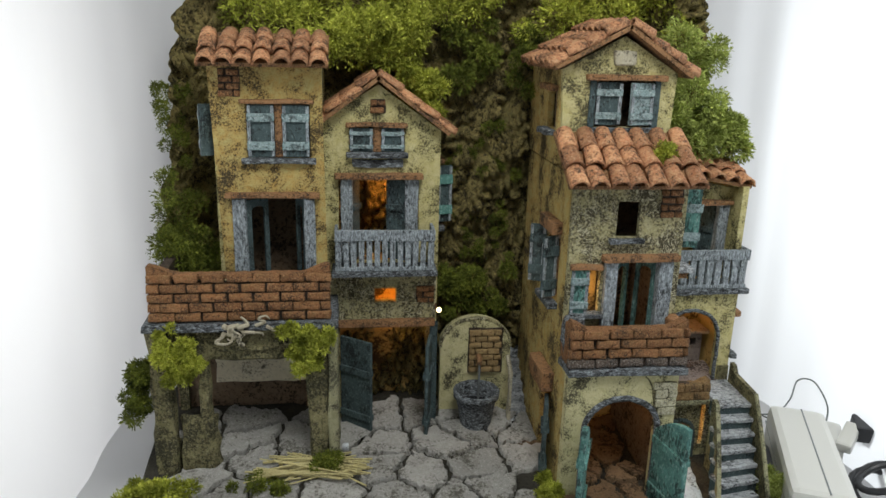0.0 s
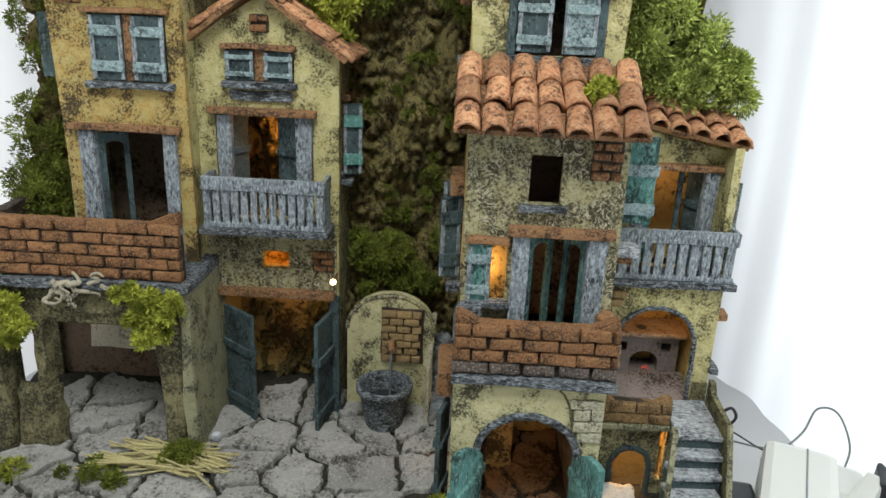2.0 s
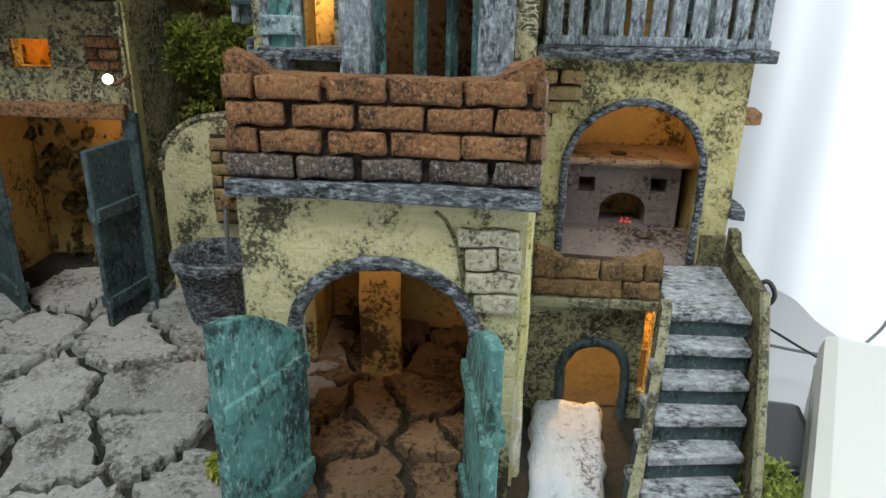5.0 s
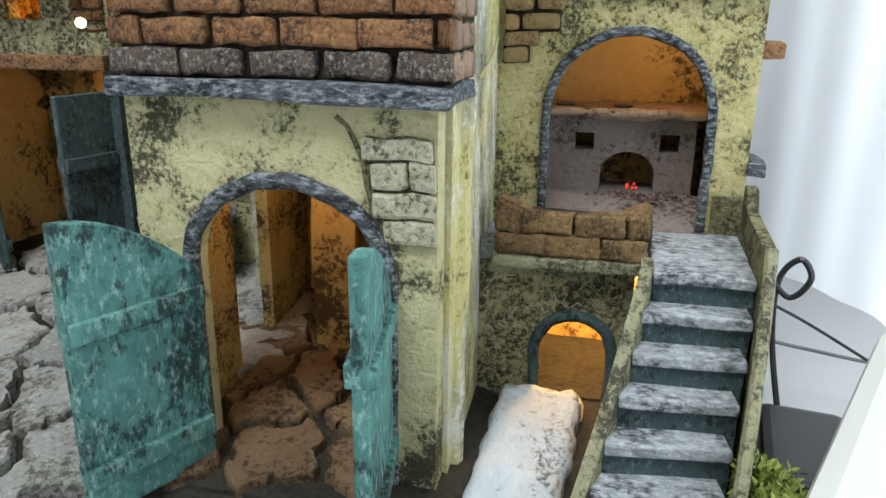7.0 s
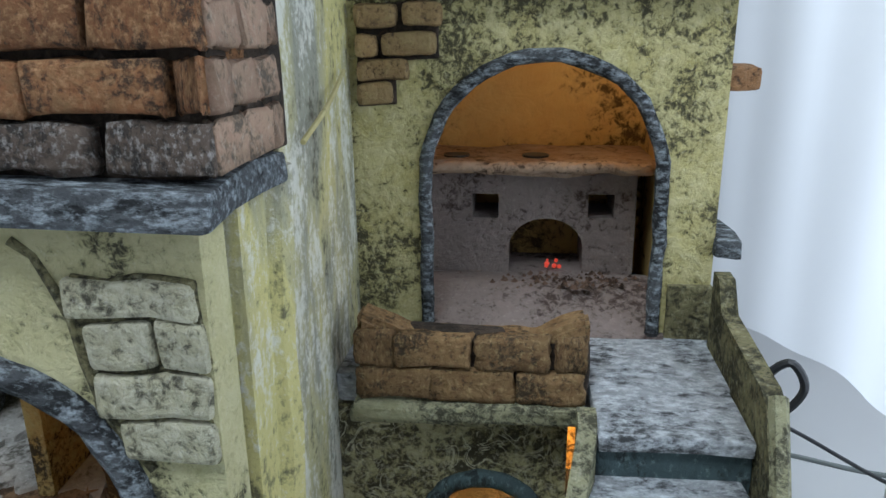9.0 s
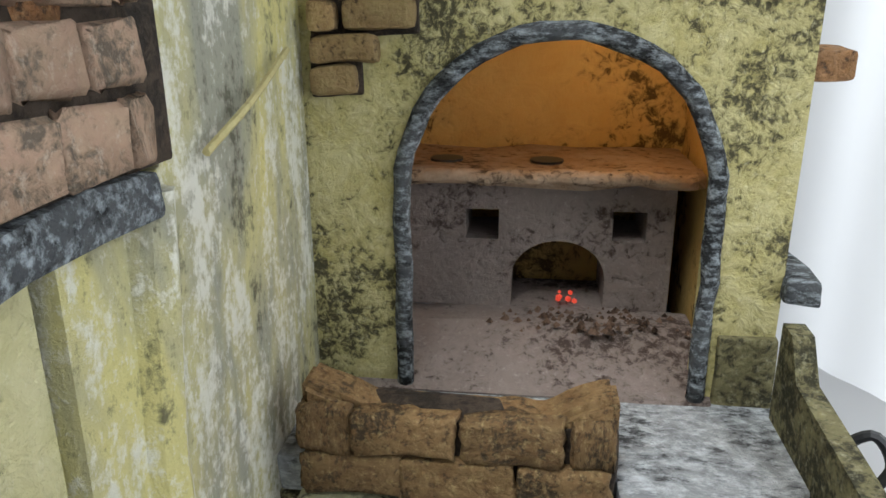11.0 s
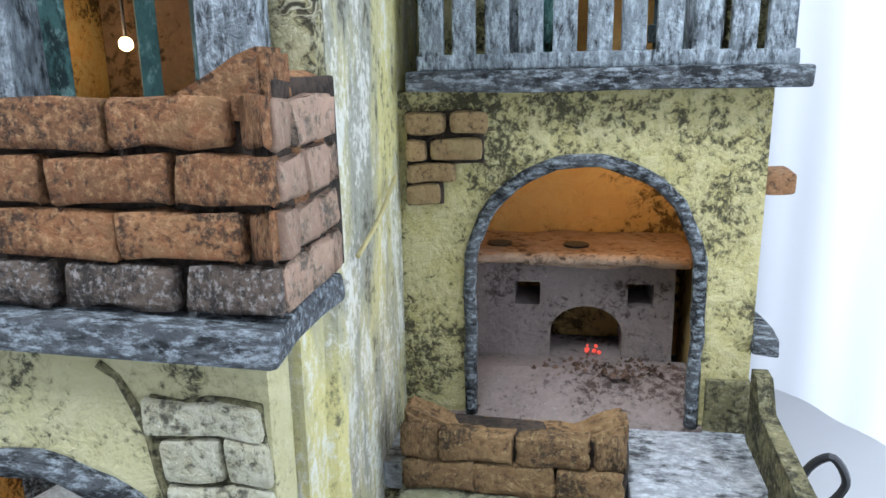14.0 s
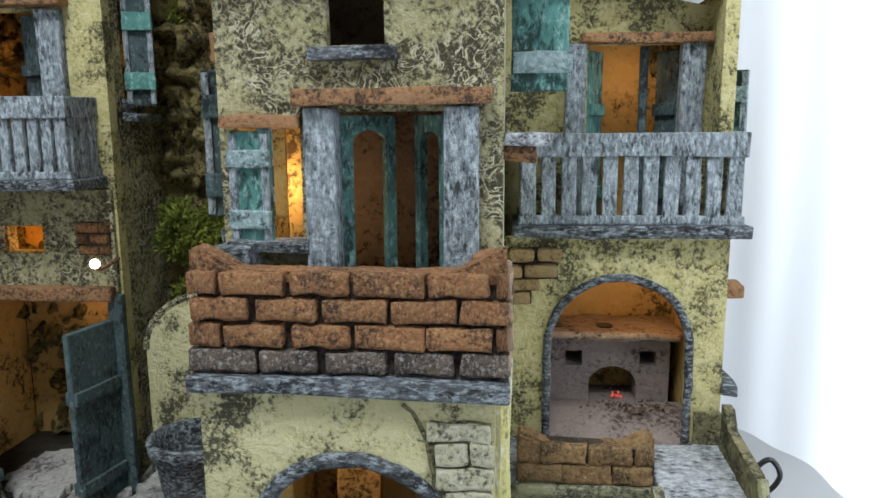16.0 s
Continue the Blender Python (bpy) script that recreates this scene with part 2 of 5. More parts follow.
CLOTH = cloth_material()
MOSS = moss_material("green_moss", (0.25, 0.29, 0.025), (0.62, 0.64, 0.11))
MOSS_DARK = moss_material("dark_moss", (0.08, 0.105, 0.014), (0.24, 0.27, 0.04))
MOSS_PALE = moss_material("pale_moss", (0.26, 0.33, 0.06), (0.52, 0.58, 0.17))
WHITE_PLASTIC = plain("white_plastic", (0.58, 0.58, 0.54), 0.35)
BLACK_PLASTIC = plain("black_plastic", (0.02, 0.021, 0.024), 0.4)
CABLE_GREY = plain("grey_cable", (0.16, 0.18, 0.18), 0.5)
BULB = plain("bulb_glow", (1, 0.8, 0.5), 0.3, 0, (1, 0.74, 0.38), 9.0)
EMBER = plain("ember_glow", (0.45, 0.10, 0.07), 0.3, 0, (1, 0.06, 0.025), 0.45)
BULB_DIM = plain("bulb_dim_glow", (1, 0.7, 0.4), 0.3, 0, (1, 0.62, 0.25), 12.0)
WATER = plain("resin_water", (0.03, 0.03, 0.033), 0.12)
JET = plain("clear_resin", (0.13, 0.14, 0.14), 0.15)
IRON = plain("dark_iron", (0.05, 0.05, 0.05), 0.5, 0.6)

# ---- building helpers ----
from mathutils.geometry import tessellate_polygon

ORIGIN = {}


def thing(name, place, label, category, group="", kind=""):
    ob = new(name)
    ob.empty_display_size = 0.01
    ob.location = place
    ORIGIN[ob.name] = Vector(place)
    return tagged(ob, label, category, group, kind)


def part(name, bm, material, parent=None, label="", smooth=False):
    """Links a bmesh, given in world places, as one mesh object under a thing or a part."""
    o = ORIGIN[parent.name] if parent else Vector((0, 0, 0))
    bmesh.ops.translate(bm, verts=bm.verts, vec=-o)
    bmesh.ops.recalc_face_normals(bm, faces=bm.faces)
    me = bpy.data.meshes.new(name)
    bm.to_mesh(me)
    bm.free()
    me.materials.append(material)
    if smooth:
        for p in me.polygons:
            p.use_smooth = True
    ob = new(name, me)
    if parent:
        ob.parent = parent
    ORIGIN[ob.name] = o
    if label:
        tagged(ob, label)
    return ob


def solid(name, bm, material, label, category, kind="", group="", smooth=False):
    ob = part(name, bm, material, None, "", smooth)
    return tagged(ob, label, category, group, kind)


def wob(p, amount, scale=90.0):
    v = Vector(p)
    return v + noise.noise_vector(v * scale) * amount


def box(x0, x1, y0, y1, z0, z1, cut=0, rough=0.0, bevel=0.0008, bm=None, m=None):
    """A box with softened, slightly uneven edges."""
    b = bmesh.new()
    bmesh.ops.create_cube(b, size=1)
    for v in b.verts:
        v.co = Vector(((x0 + x1) / 2 + v.co.x * (x1 - x0), (y0 + y1) / 2 + v.co.y * (y1 - y0), (z0 + z1) / 2 + v.co.z * (z1 - z0)))
    if bevel:
        bevel = min(bevel, 0.3 * min(x1 - x0, y1 - y0, z1 - z0))
        bmesh.ops.bevel(b, geom=list(b.edges), offset=bevel, segments=2, affect="EDGES", profile=0.6)
    if cut:
        bmesh.ops.subdivide_edges(b, edges=[e for e in b.edges if e.calc_length() > 0.006], cuts=cut, use_grid_fill=True)
    if rough:
        for v in b.verts:
            v.co = wob(v.co, rough)
    if m:
        bmesh.ops.transform(b, matrix=m, verts=b.verts)
    return join(bm, b)


def join(bm, b):
    if bm is None:
        return b
    me = bpy.data.meshes.new("join")
    b.to_mesh(me)
    bm.from_mesh(me)
    bpy.data.meshes.remove(me)
    b.free()
    return bm


def arch_loop(xa, xb, za, zb, flat=0.0, steps=14):
    """Outline of an opening with a round head that springs below zb."""
    r = (xb - xa) / 2
    rise = min(r, zb - za) if not flat else flat
    c = (xa + xb) / 2
    pts = [(xa, za), (xb, za)]
    for i in range(steps + 1):
        a = math.pi * i / steps
        pts.append((c + r * math.cos(a), zb - rise + rise * math.sin(a)))
    return pts


def rect_loop(xa, xb, za, zb):
    return [(xa, za), (xb, za), (xb, zb), (xa, zb)]


def panel(outer, holes, y, thick, axis="y", bm=None):
    """A wall with thickness: an outline in the plane, with openings that go through. axis y: faces -y at y; axis x: plane x = y."""
    loops = [outer] + list(holes)
    tri = tessellate_polygon([[Vector((a, b, 0)) for a, b in lp] for lp in loops])
    flat = [p for lp in loops for p in lp]
    b = bmesh.new()

    def put(a, c, d):
        return b.verts.new((a, y + d, c) if axis == "y" else (y + d, a, c))
    front = [put(p[0], p[1], 0) for p in flat]
    back = [put(p[0], p[1], thick) for p in flat]
    for t in tri:
        for vs in (front, back):
            try:
                b.faces.new([vs[i] for i in t])
            except ValueError:
                pass
    i0 = 0
    for lp in loops:
        n = len(lp)
        for i in range(n):
            j = (i + 1) % n
            b.faces.new((front[i0 + i], front[i0 + j], back[i0 + j], back[i0 + i]))
        i0 += n
    return join(bm, b)


def tube(points, radius, sides=8, bm=None, taper=1.0):
    b = bmesh.new()
    rings, last = [], None
    n = len(points)
    for i, p in enumerate(points):
        p = Vector(p)
        d = Vector(points[min(i + 1, n - 1)]) - Vector(points[max(i - 1, 0)])
        q = d.to_track_quat("Z", "Y") if last is None else last[0].rotation_difference(d) @ last[1]
        last = (d, q)
        r = radius * (1 + (taper - 1) * i / max(1, n - 1))
        rings.append([b.verts.new(p + q @ Vector((r * math.cos(2 * math.pi * k / sides), r * math.sin(2 * math.pi * k / sides), 0))) for k in range(sides)])
    for i in range(n - 1):
        for k in range(sides):
            b.faces.new((rings[i][k], rings[i][(k + 1) % sides], rings[i + 1][(k + 1) % sides], rings[i + 1][k]))
    b.faces.new(list(reversed(rings[0])))
    b.faces.new(rings[-1])
    return join(bm, b)


def smooth_path(points, steps=6):
    """Catmull-Rom through the points."""
    p = [Vector(q) for q in points]
    p = [p[0] * 2 - p[1]] + p + [p[-1] * 2 - p[-2]]
    out = []
    for i in range(1, len(p) - 2):
        for k in range(steps):
            t = k / steps
            out.append(0.5 * (2 * p[i] + (p[i + 1] - p[i - 1]) * t + (2 * p[i - 1] - 5 * p[i] + 4 * p[i + 1] - p[i + 2]) * t * t
                              + (3 * p[i] - p[i - 1] - 3 * p[i + 1] + p[i + 2]) * t ** 3))
    out.append(p[-2])
    return out


def mesh_of(bm, name, material, smooth=False):
    bmesh.ops.recalc_face_normals(bm, faces=bm.faces)
    me = bpy.data.meshes.new(name)
    bm.to_mesh(me)
    bm.free()
    me.materials.append(material)
    for p in me.polygons:
        p.use_smooth = smooth
    return me


def piece(name, me, parent, m):
    ob = new(name, me)
    ob.parent = parent
    ob.matrix_basis = Matrix.Translation(-ORIGIN[parent.name]) @ m
    ORIGIN[ob.name] = ORIGIN[parent.name]
    return ob


def brick_mesh(l, h, d, seed, material):
    rnd = random.Random(seed)
    b = box(-l / 2, l / 2, 0, d, -h / 2, h / 2, bevel=0.0011)
    if l > 0.015:
        bmesh.ops.subdivide_edges(b, edges=[e for e in b.edges if e.calc_length() > 0.3 * l], cuts=2, use_grid_fill=True)
    for v in b.verts:
        v.co += Vector([rnd.uniform(-0.0005, 0.0005) for _ in range(3)])
        v.co += noise.noise_vector(v.co * 170 + Vector((seed * 3.1, 0, 0))) * 0.0008
    return mesh_of(b, "brick", material, True)


def brick_set(l, h, d, material, n=5):
    return [brick_mesh(l * (0.9 + 0.05 * i), h, d, i, material) for i in range(n)]


def brick_rows(parent, sets, start, along, length, z0, rows, l, h, gap, top=None, out=Vector((0, -1, 0))):
    """Courses of bricks along a wall face. top(s): height limit at s metres along. The last courses may take another set."""
    along = Vector(along).normalized()
    inward = -out
    turn = Matrix((along, inward, Vector((0, 0, 1)))).transposed().to_4x4()
    rnd = random.Random(int(1000 * abs(start[0]) + 10 * rows))
    for r in range(rows):
        z = z0 + (r + 0.5) * (h + gap)
        s = -(l + gap) * (0.5 if r % 2 else 0.0)
        while s < length:
            a, b = max(s, 0), min(s + l, length)
            if b - a > 0.12 * l and (top is None or z < top((a + b) / 2)):
                me = rnd.choice(sets[r % len(sets)] if isinstance(sets[0], list) else sets)
                p = Vector((start[0], start[1], z)) + along * ((a + b) / 2) + out * rnd.uniform(0, 0.0008)
                piece("brick", me, parent, Matrix.Translation(p) @ turn @ pose(0, 0, 0, 0, rnd.uniform(-1.5, 1.5), 0) @ Matrix.Diagonal(((b - a) / l, 1, 1, 1)))
            s += l + gap


def tile_mesh(length, r, seed):
    rnd = random.Random(seed)
    b = bmesh.new()
    n, th = 7, r * 0.28
    rows = []
    for k in range(3):
        u = k / 2
        rr = r * (1.08 - 0.18 * u)
        outer = [b.verts.new((rr * math.cos(math.pi * i / n) + rnd.uniform(-1, 1) * 0.0003, length * u, rr * math.sin(math.pi * i / n) + rnd.uniform(-1, 1) * 0.0003)) for i in range(n + 1)]
        inner = [b.verts.new(((rr - th) * math.cos(math.pi * i / n), length * u, (rr - th) * math.sin(math.pi * i / n))) for i in range(n + 1)]
        rows.append((outer, inner))
    for k in range(2):
        for i in range(n):
            b.faces.new((rows[k][0][i], rows[k][0][i + 1], rows[k + 1][0][i + 1], rows[k + 1][0][i]))
            b.faces.new((rows[k][1][i], rows[k + 1][1][i], rows[k + 1][1][i + 1], rows[k][1][i + 1]))
        for i in (0, n):
            b.faces.new((rows[k][0][i], rows[k + 1][0][i], rows[k + 1][1][i], rows[k][1][i]))
    for k in (0, 2):
        for i in range(n):
            b.faces.new((rows[k][0][i], rows[k][0][i + 1], rows[k][1][i + 1], rows[k][1][i]))
    return mesh_of(b, "tile", TILE, True)


TILES = [tile_mesh(0.021, 0.0075, s) for s in range(4)]


def tiled_roof(name, parent, eave_a, eave_b, up, cols, rows, slab=0.004):
    """A pitched roof plane from the eave line a-b upwards by the vector up, with barrel tiles on a slab."""
    a, b, up = Vector(eave_a), Vector(eave_b), Vector(up)
    n = (b - a).cross(up).normalized()
    if n.z < 0:
        n = -n
    bm = bmesh.new()
    vs = [bm.verts.new(p) for p in (a, b, b + up, a + up, a - n * slab, b - n * slab, b + up - n * slab, a + up - n * slab)]
    for f in ((0, 1, 2, 3), (7, 6, 5, 4), (0, 4, 5, 1), (1, 5, 6, 2), (2, 6, 7, 3), (3, 7, 4, 0)):
        bm.faces.new([vs[i] for i in f])
    slabp = part(name, bm, TERRA, parent, "terracotta tiled roof")
    ex = (b - a).normalized()
    ey = up.normalized()
    turn = Matrix((ex, ey, ex.cross(ey) if ex.cross(ey).z > 0 else -ex.cross(ey))).transposed().to_4x4()
    rnd = random.Random(int(abs(a.x) * 1e4))
    w = (b - a).length / cols
    for r in range(rows):
        for c in range(cols):
            p = a + ex * (w * (c + 0.5) + rnd.uniform(-0.001, 0.001)) + up * (r / rows) - ey * 0.004 + n * (0.0005 + 0.0012 * (r % 2))
            sc = w / 0.0155
            piece("tile", rnd.choice(TILES), slabp, Matrix.Translation(p) @ turn @ pose(0, 0, 0, -4 + rnd.uniform(-2, 2), 0, rnd.uniform(-4, 4)) @ Matrix.Diagonal((sc, max(1.0, up.length / rows / 0.018), sc, 1)))
    return slabp


def ledge(parent, name, x0, x1, y0, y1, z0, z1, material, rough=0.0012):
    return part(name, box(x0, x1, y0, y1, z0, z1, 2, rough, 0.0012), material, parent)


def leaf(parent, hinge, width, height, angle, material, arch=0.0, name="shutter", thick=0.004, battens=2):
    """A hinged leaf, closed along +x at angle 0 and turned about its hinge; rails across it."""
    m = pose(*hinge, 0, 0, angle)
    w = abs(width)
    pts = [(0, 0), (w, 0), (w, height)] + ([(w * (1 - i / 6), height - arch * (i / 6) ** 2) for i in range(1, 7)] if arch else [(0, height)])
    if width < 0:
        pts = [(-a, b) for a, b in reversed(pts)]
    b = panel(pts, [], 0, thick)
    bmesh.ops.recalc_face_normals(b, faces=b.faces)
    bmesh.ops.bevel(b, geom=[e for e in b.edges if len(e.link_faces) == 2 and e.calc_face_angle(0) > 0.9], offset=0.0006, segments=1, affect="EDGES")
    bmesh.ops.transform(b, matrix=m, verts=b.verts)
    door = part(name, b, material, parent)
    xa, xb = (0.0, width) if width > 0 else (width, 0.0)
    for k in range(battens):
        zc = height * ((0.12, 0.62)[k] if battens == 2 else (0.1, 0.5, 0.85)[k])
        part("batten", box(xa + 0.0005, xb - 0.0005, -0.0022, thick + 0.0022, zc, zc + max(0.004, height * 0.07), 1, 0.0004, 0.0006, m=m), material, door)
    return door


def balcony(parent, x0, x1, y0, y1, z0, z1, slats, sides="lr"):
    """A wooden balcony: floor slab, slatted front, side rails, handrail."""
    bal = part("balcony", box(x0 - 0.003, x1 + 0.003, y0 - 0.003, y1, z0 - 0.006, z0, 2, 0.0008, 0.001), GREY_STONE, parent, "grey dry-brushed wooden balcony")
    h = z1 - z0
    part("handrail", box(x0, x1, y0 - 0.001, y0 + 0.004, z0 + 0.74 * h, z1, 2, 0.0007, 0.0008), GREY_WOOD, bal)
    part("bottom_rail", box(x0, x1, y0, y0 + 0.004, z0, z0 + 0.10 * h, 2, 0.0007, 0.0008), GREY_WOOD, bal)
    step = (x1 - x0) / slats
    for i in range(slats):
        xa = x0 + step * i
        part("slat", box(xa + 0.10 * step, xa + 0.82 * step, y0 + 0.0004, y0 + 0.0035, z0 + 0.05 * h, z0 + 0.78 * h, 1, 0.0006, 0.0005), GREY_WOOD, bal)
    for s in sides:
        xs = x0 if s == "l" else x1 - 0.003
        part("side_rail", box(xs, xs + 0.003, y0 + 0.004, y1, z0 + 0.74 * h, z1, 1, 0.0006, 0.0006), GREY_WOOD, bal)
        part("side_rail", box(xs, xs + 0.003, y0 + 0.004, y1, z0, z0 + 0.10 * h, 1, 0.0006, 0.0006), GREY_WOOD, bal)
        k = max(2, int((y1 - y0) / step))
        for i in range(k):
            ya = y0 + 0.004 + (y1 - y0 - 0.004) * i / k
            part("slat", box(xs + 0.0003, xs + 0.0027, ya, ya + 0.62 * (y1 - y0) / k, z0 + 0.05 * h, z0 + 0.78 * h, 0, 0, 0.0005), GREY_WOOD, bal)
    return bal


def moss(name, places, count, size, material, label, seed=0, up=0.4):
    """A moss tuft: many tiny feathered sprigs. places: (x, y, z, radius) of the cushions that it grows on."""
    rnd = random.Random(seed)
    verts, faces = [], []
    total, count, size = sum(p[3] ** 2 for p in places), int(count * 3.2), size * 0.62
    for x, y, z, r in places:
        for _ in range(max(3, int(count * r * r / total))):
            d = Vector((rnd.gauss(0, 1), rnd.gauss(0, 1) - 0.3, rnd.gauss(0, 1) + up)).normalized()
            q = noise.noise(Vector((x, y, z)) * 30 + d * 2.2)
            base = Vector((x, y, z)) + d * r * (0.62 + 0.45 * q + rnd.uniform(-0.15, 0.2))
            way = (d + Vector((rnd.gauss(0, 0.6), rnd.gauss(0, 0.6), rnd.gauss(0, 0.6)))).normalized()
            side = way.cross(Vector((rnd.gauss(0, 1), rnd.gauss(0, 1), rnd.gauss(0, 1)))).normalized()
            ln = size * rnd.uniform(0.6, 1.5)
            i = len(verts)
            verts += [base, base + way * ln * 0.5 + side * ln * 0.17, base + way * ln, base + way * ln * 0.5 - side * ln * 0.17]
            faces.append((i, i + 1, i + 2, i + 3))
    me = bpy.data.meshes.new(name)
    me.from_pydata([tuple(v) for v in verts], [], faces)
    me.materials.append(material)
    return tagged(new(name, me), label, "moss", kind="stuff")


def ground_z(x, y):
    """The courtyard falls a little towards its front edge and rises under the terrace."""
    z = 0.105 * (min(y, 0.765) - 0.70) - 0.005
    return z + 0.12 * max(0.0, min(1.0, (-0.10 - x) / 0.05)) * max(0.0, min(y, 0.765) - 0.66) - 0.008 * max(0.0, min(1.0, (x - 0.22) / 0.03))


# ---- tent ----
def sheet(fn, nu, nv, name, material, label):
    verts = [fn(i / nu, j / nv) for j in range(nv + 1) for i in range(nu + 1)]
    faces = [(j * (nu + 1) + i, j * (nu + 1) + i + 1, (j + 1) * (nu + 1) + i + 1, (j + 1) * (nu + 1) + i) for j in range(nv) for i in range(nu)]
    me = bpy.data.meshes.new(name)
    me.from_pydata(verts, [], faces)
    me.materials.append(material)
    for p in me.polygons:
        p.use_smooth = True
    return tagged(new(name, me), label, name.split("_")[0], kind="structure")


def fold(u, v, k):
    return 0.018 * noise.noise((u * 5, v * 1.3, k)) + 0.008 * noise.noise((u * 16, v * 3, k + 7))


def tent_line(u):
    """Plan of the tent's cloth: up the left side, round two soft corners, down the right side."""
    pts = [(-0.376, -0.75), (-0.374, 0.0), (-0.372, 0.55), (-0.368, 0.80), (-0.345, 0.96), (-0.26, 1.045), (-0.10, 1.07), (0.10, 1.07), (0.28, 1.06),
           (0.40, 1.01), (0.46, 0.92), (0.480, 0.80), (0.490, 0.65), (0.52, 0.3), (0.55, -0.2), (0.56, -0.75)]
    f = u * (len(pts) - 1)
    i = min(int(f), len(pts) - 2)
    p = [Vector(pts[max(0, min(len(pts) - 1, i + k))]) for k in (-1, 0, 1, 2)]
    t = f - i
    return 0.5 * (2 * p[1] + (p[2] - p[0]) * t + (2 * p[0] - 5 * p[1] + 4 * p[2] - p[3]) * t * t + (3 * p[1] - p[0] - 3 * p[2] + p[3]) * t ** 3)


def tent_wall(u, v):
    p = tent_line(u)
    q = (tent_line(min(1, u + 0.002)) - tent_line(max(0, u - 0.002))).normalized()
    k = fold(u * 3, v, 1) * 0.6
    return (p.x - q.y * k, p.y + q.x * k, -0.05 + 1.1 * v)


sheet(tent_wall, 200, 34, "wall_tent", CLOTH, "creased white photo tent cloth")
sheet(lambda u, v: (-0.6 + 1.3 * u, -0.75 + 1.9 * v, 1.04 + fold(u, v, 4)), 30, 30, "ceiling", CLOTH, "white photo tent cloth top")
sheet(lambda u, v: (-3 + 6 * u, -3 + 6 * v, -0.05 + 0.10 * fold(u, v, 5)), 60, 60, "floor", CLOTH, "white cloth laid over the table")

# ---- ground ----
def base_slab():
    nu, nv = 90, 60
    x0, x1, y0, y1 = -0.290, 0.346, 0.545, 0.88
    b = bmesh.new()
    top = [[b.verts.new((x0 + (x1 - x0) * i / nu, y0 + (y1 - y0) * j / nv, 0)) for i in range(nu + 1)] for j in range(nv + 1)]
    for row in top:
        for v in row:
            v.co.z = ground_z(v.co.x, v.co.y) - 0.002 + 0.0015 * noise.noise(v.co * 80)
    for j in range(nv):
        for i in range(nu):
            b.faces.new((top[j][i], top[j][i + 1], top[j + 1][i + 1], top[j + 1][i]))
    rim = [top[0][i] for i in range(nu + 1)] + [top[j][nu] for j in range(1, nv + 1)] + [top[nv][i] for i in range(nu - 1, -1, -1)] + [top[j][0] for j in range(nv - 1, 0, -1)]
    low = [b.verts.new((v.co.x, v.co.y, -0.048)) for v in rim]
    for i in range(len(rim)):
        j = (i + 1) % len(rim)
        b.faces.new((rim[i], low[i], low[j], rim[j]))
    return b


pavement = solid("pavement", base_slab(), SOIL, "dark grouted base with irregular grey flagstones", "pavement", "structure")
ORIGIN[pavement.name] = Vector((0, 0, 0))


def clip_cell(poly, p, q):
    """The part of a polygon that lies nearer to p than to q."""
    mid, d = (p + q) / 2, q - p
    out = []
    for i, a in enumerate(poly):
        b = poly[(i + 1) % len(poly)]
        sa, sb = (a - mid).dot(d), (b - mid).dot(d)
        if sa <= 0:
            out.append(a)
        if sa * sb < 0:
            out.append(a + (b - a) * (sa / (sa - sb)))
    return out


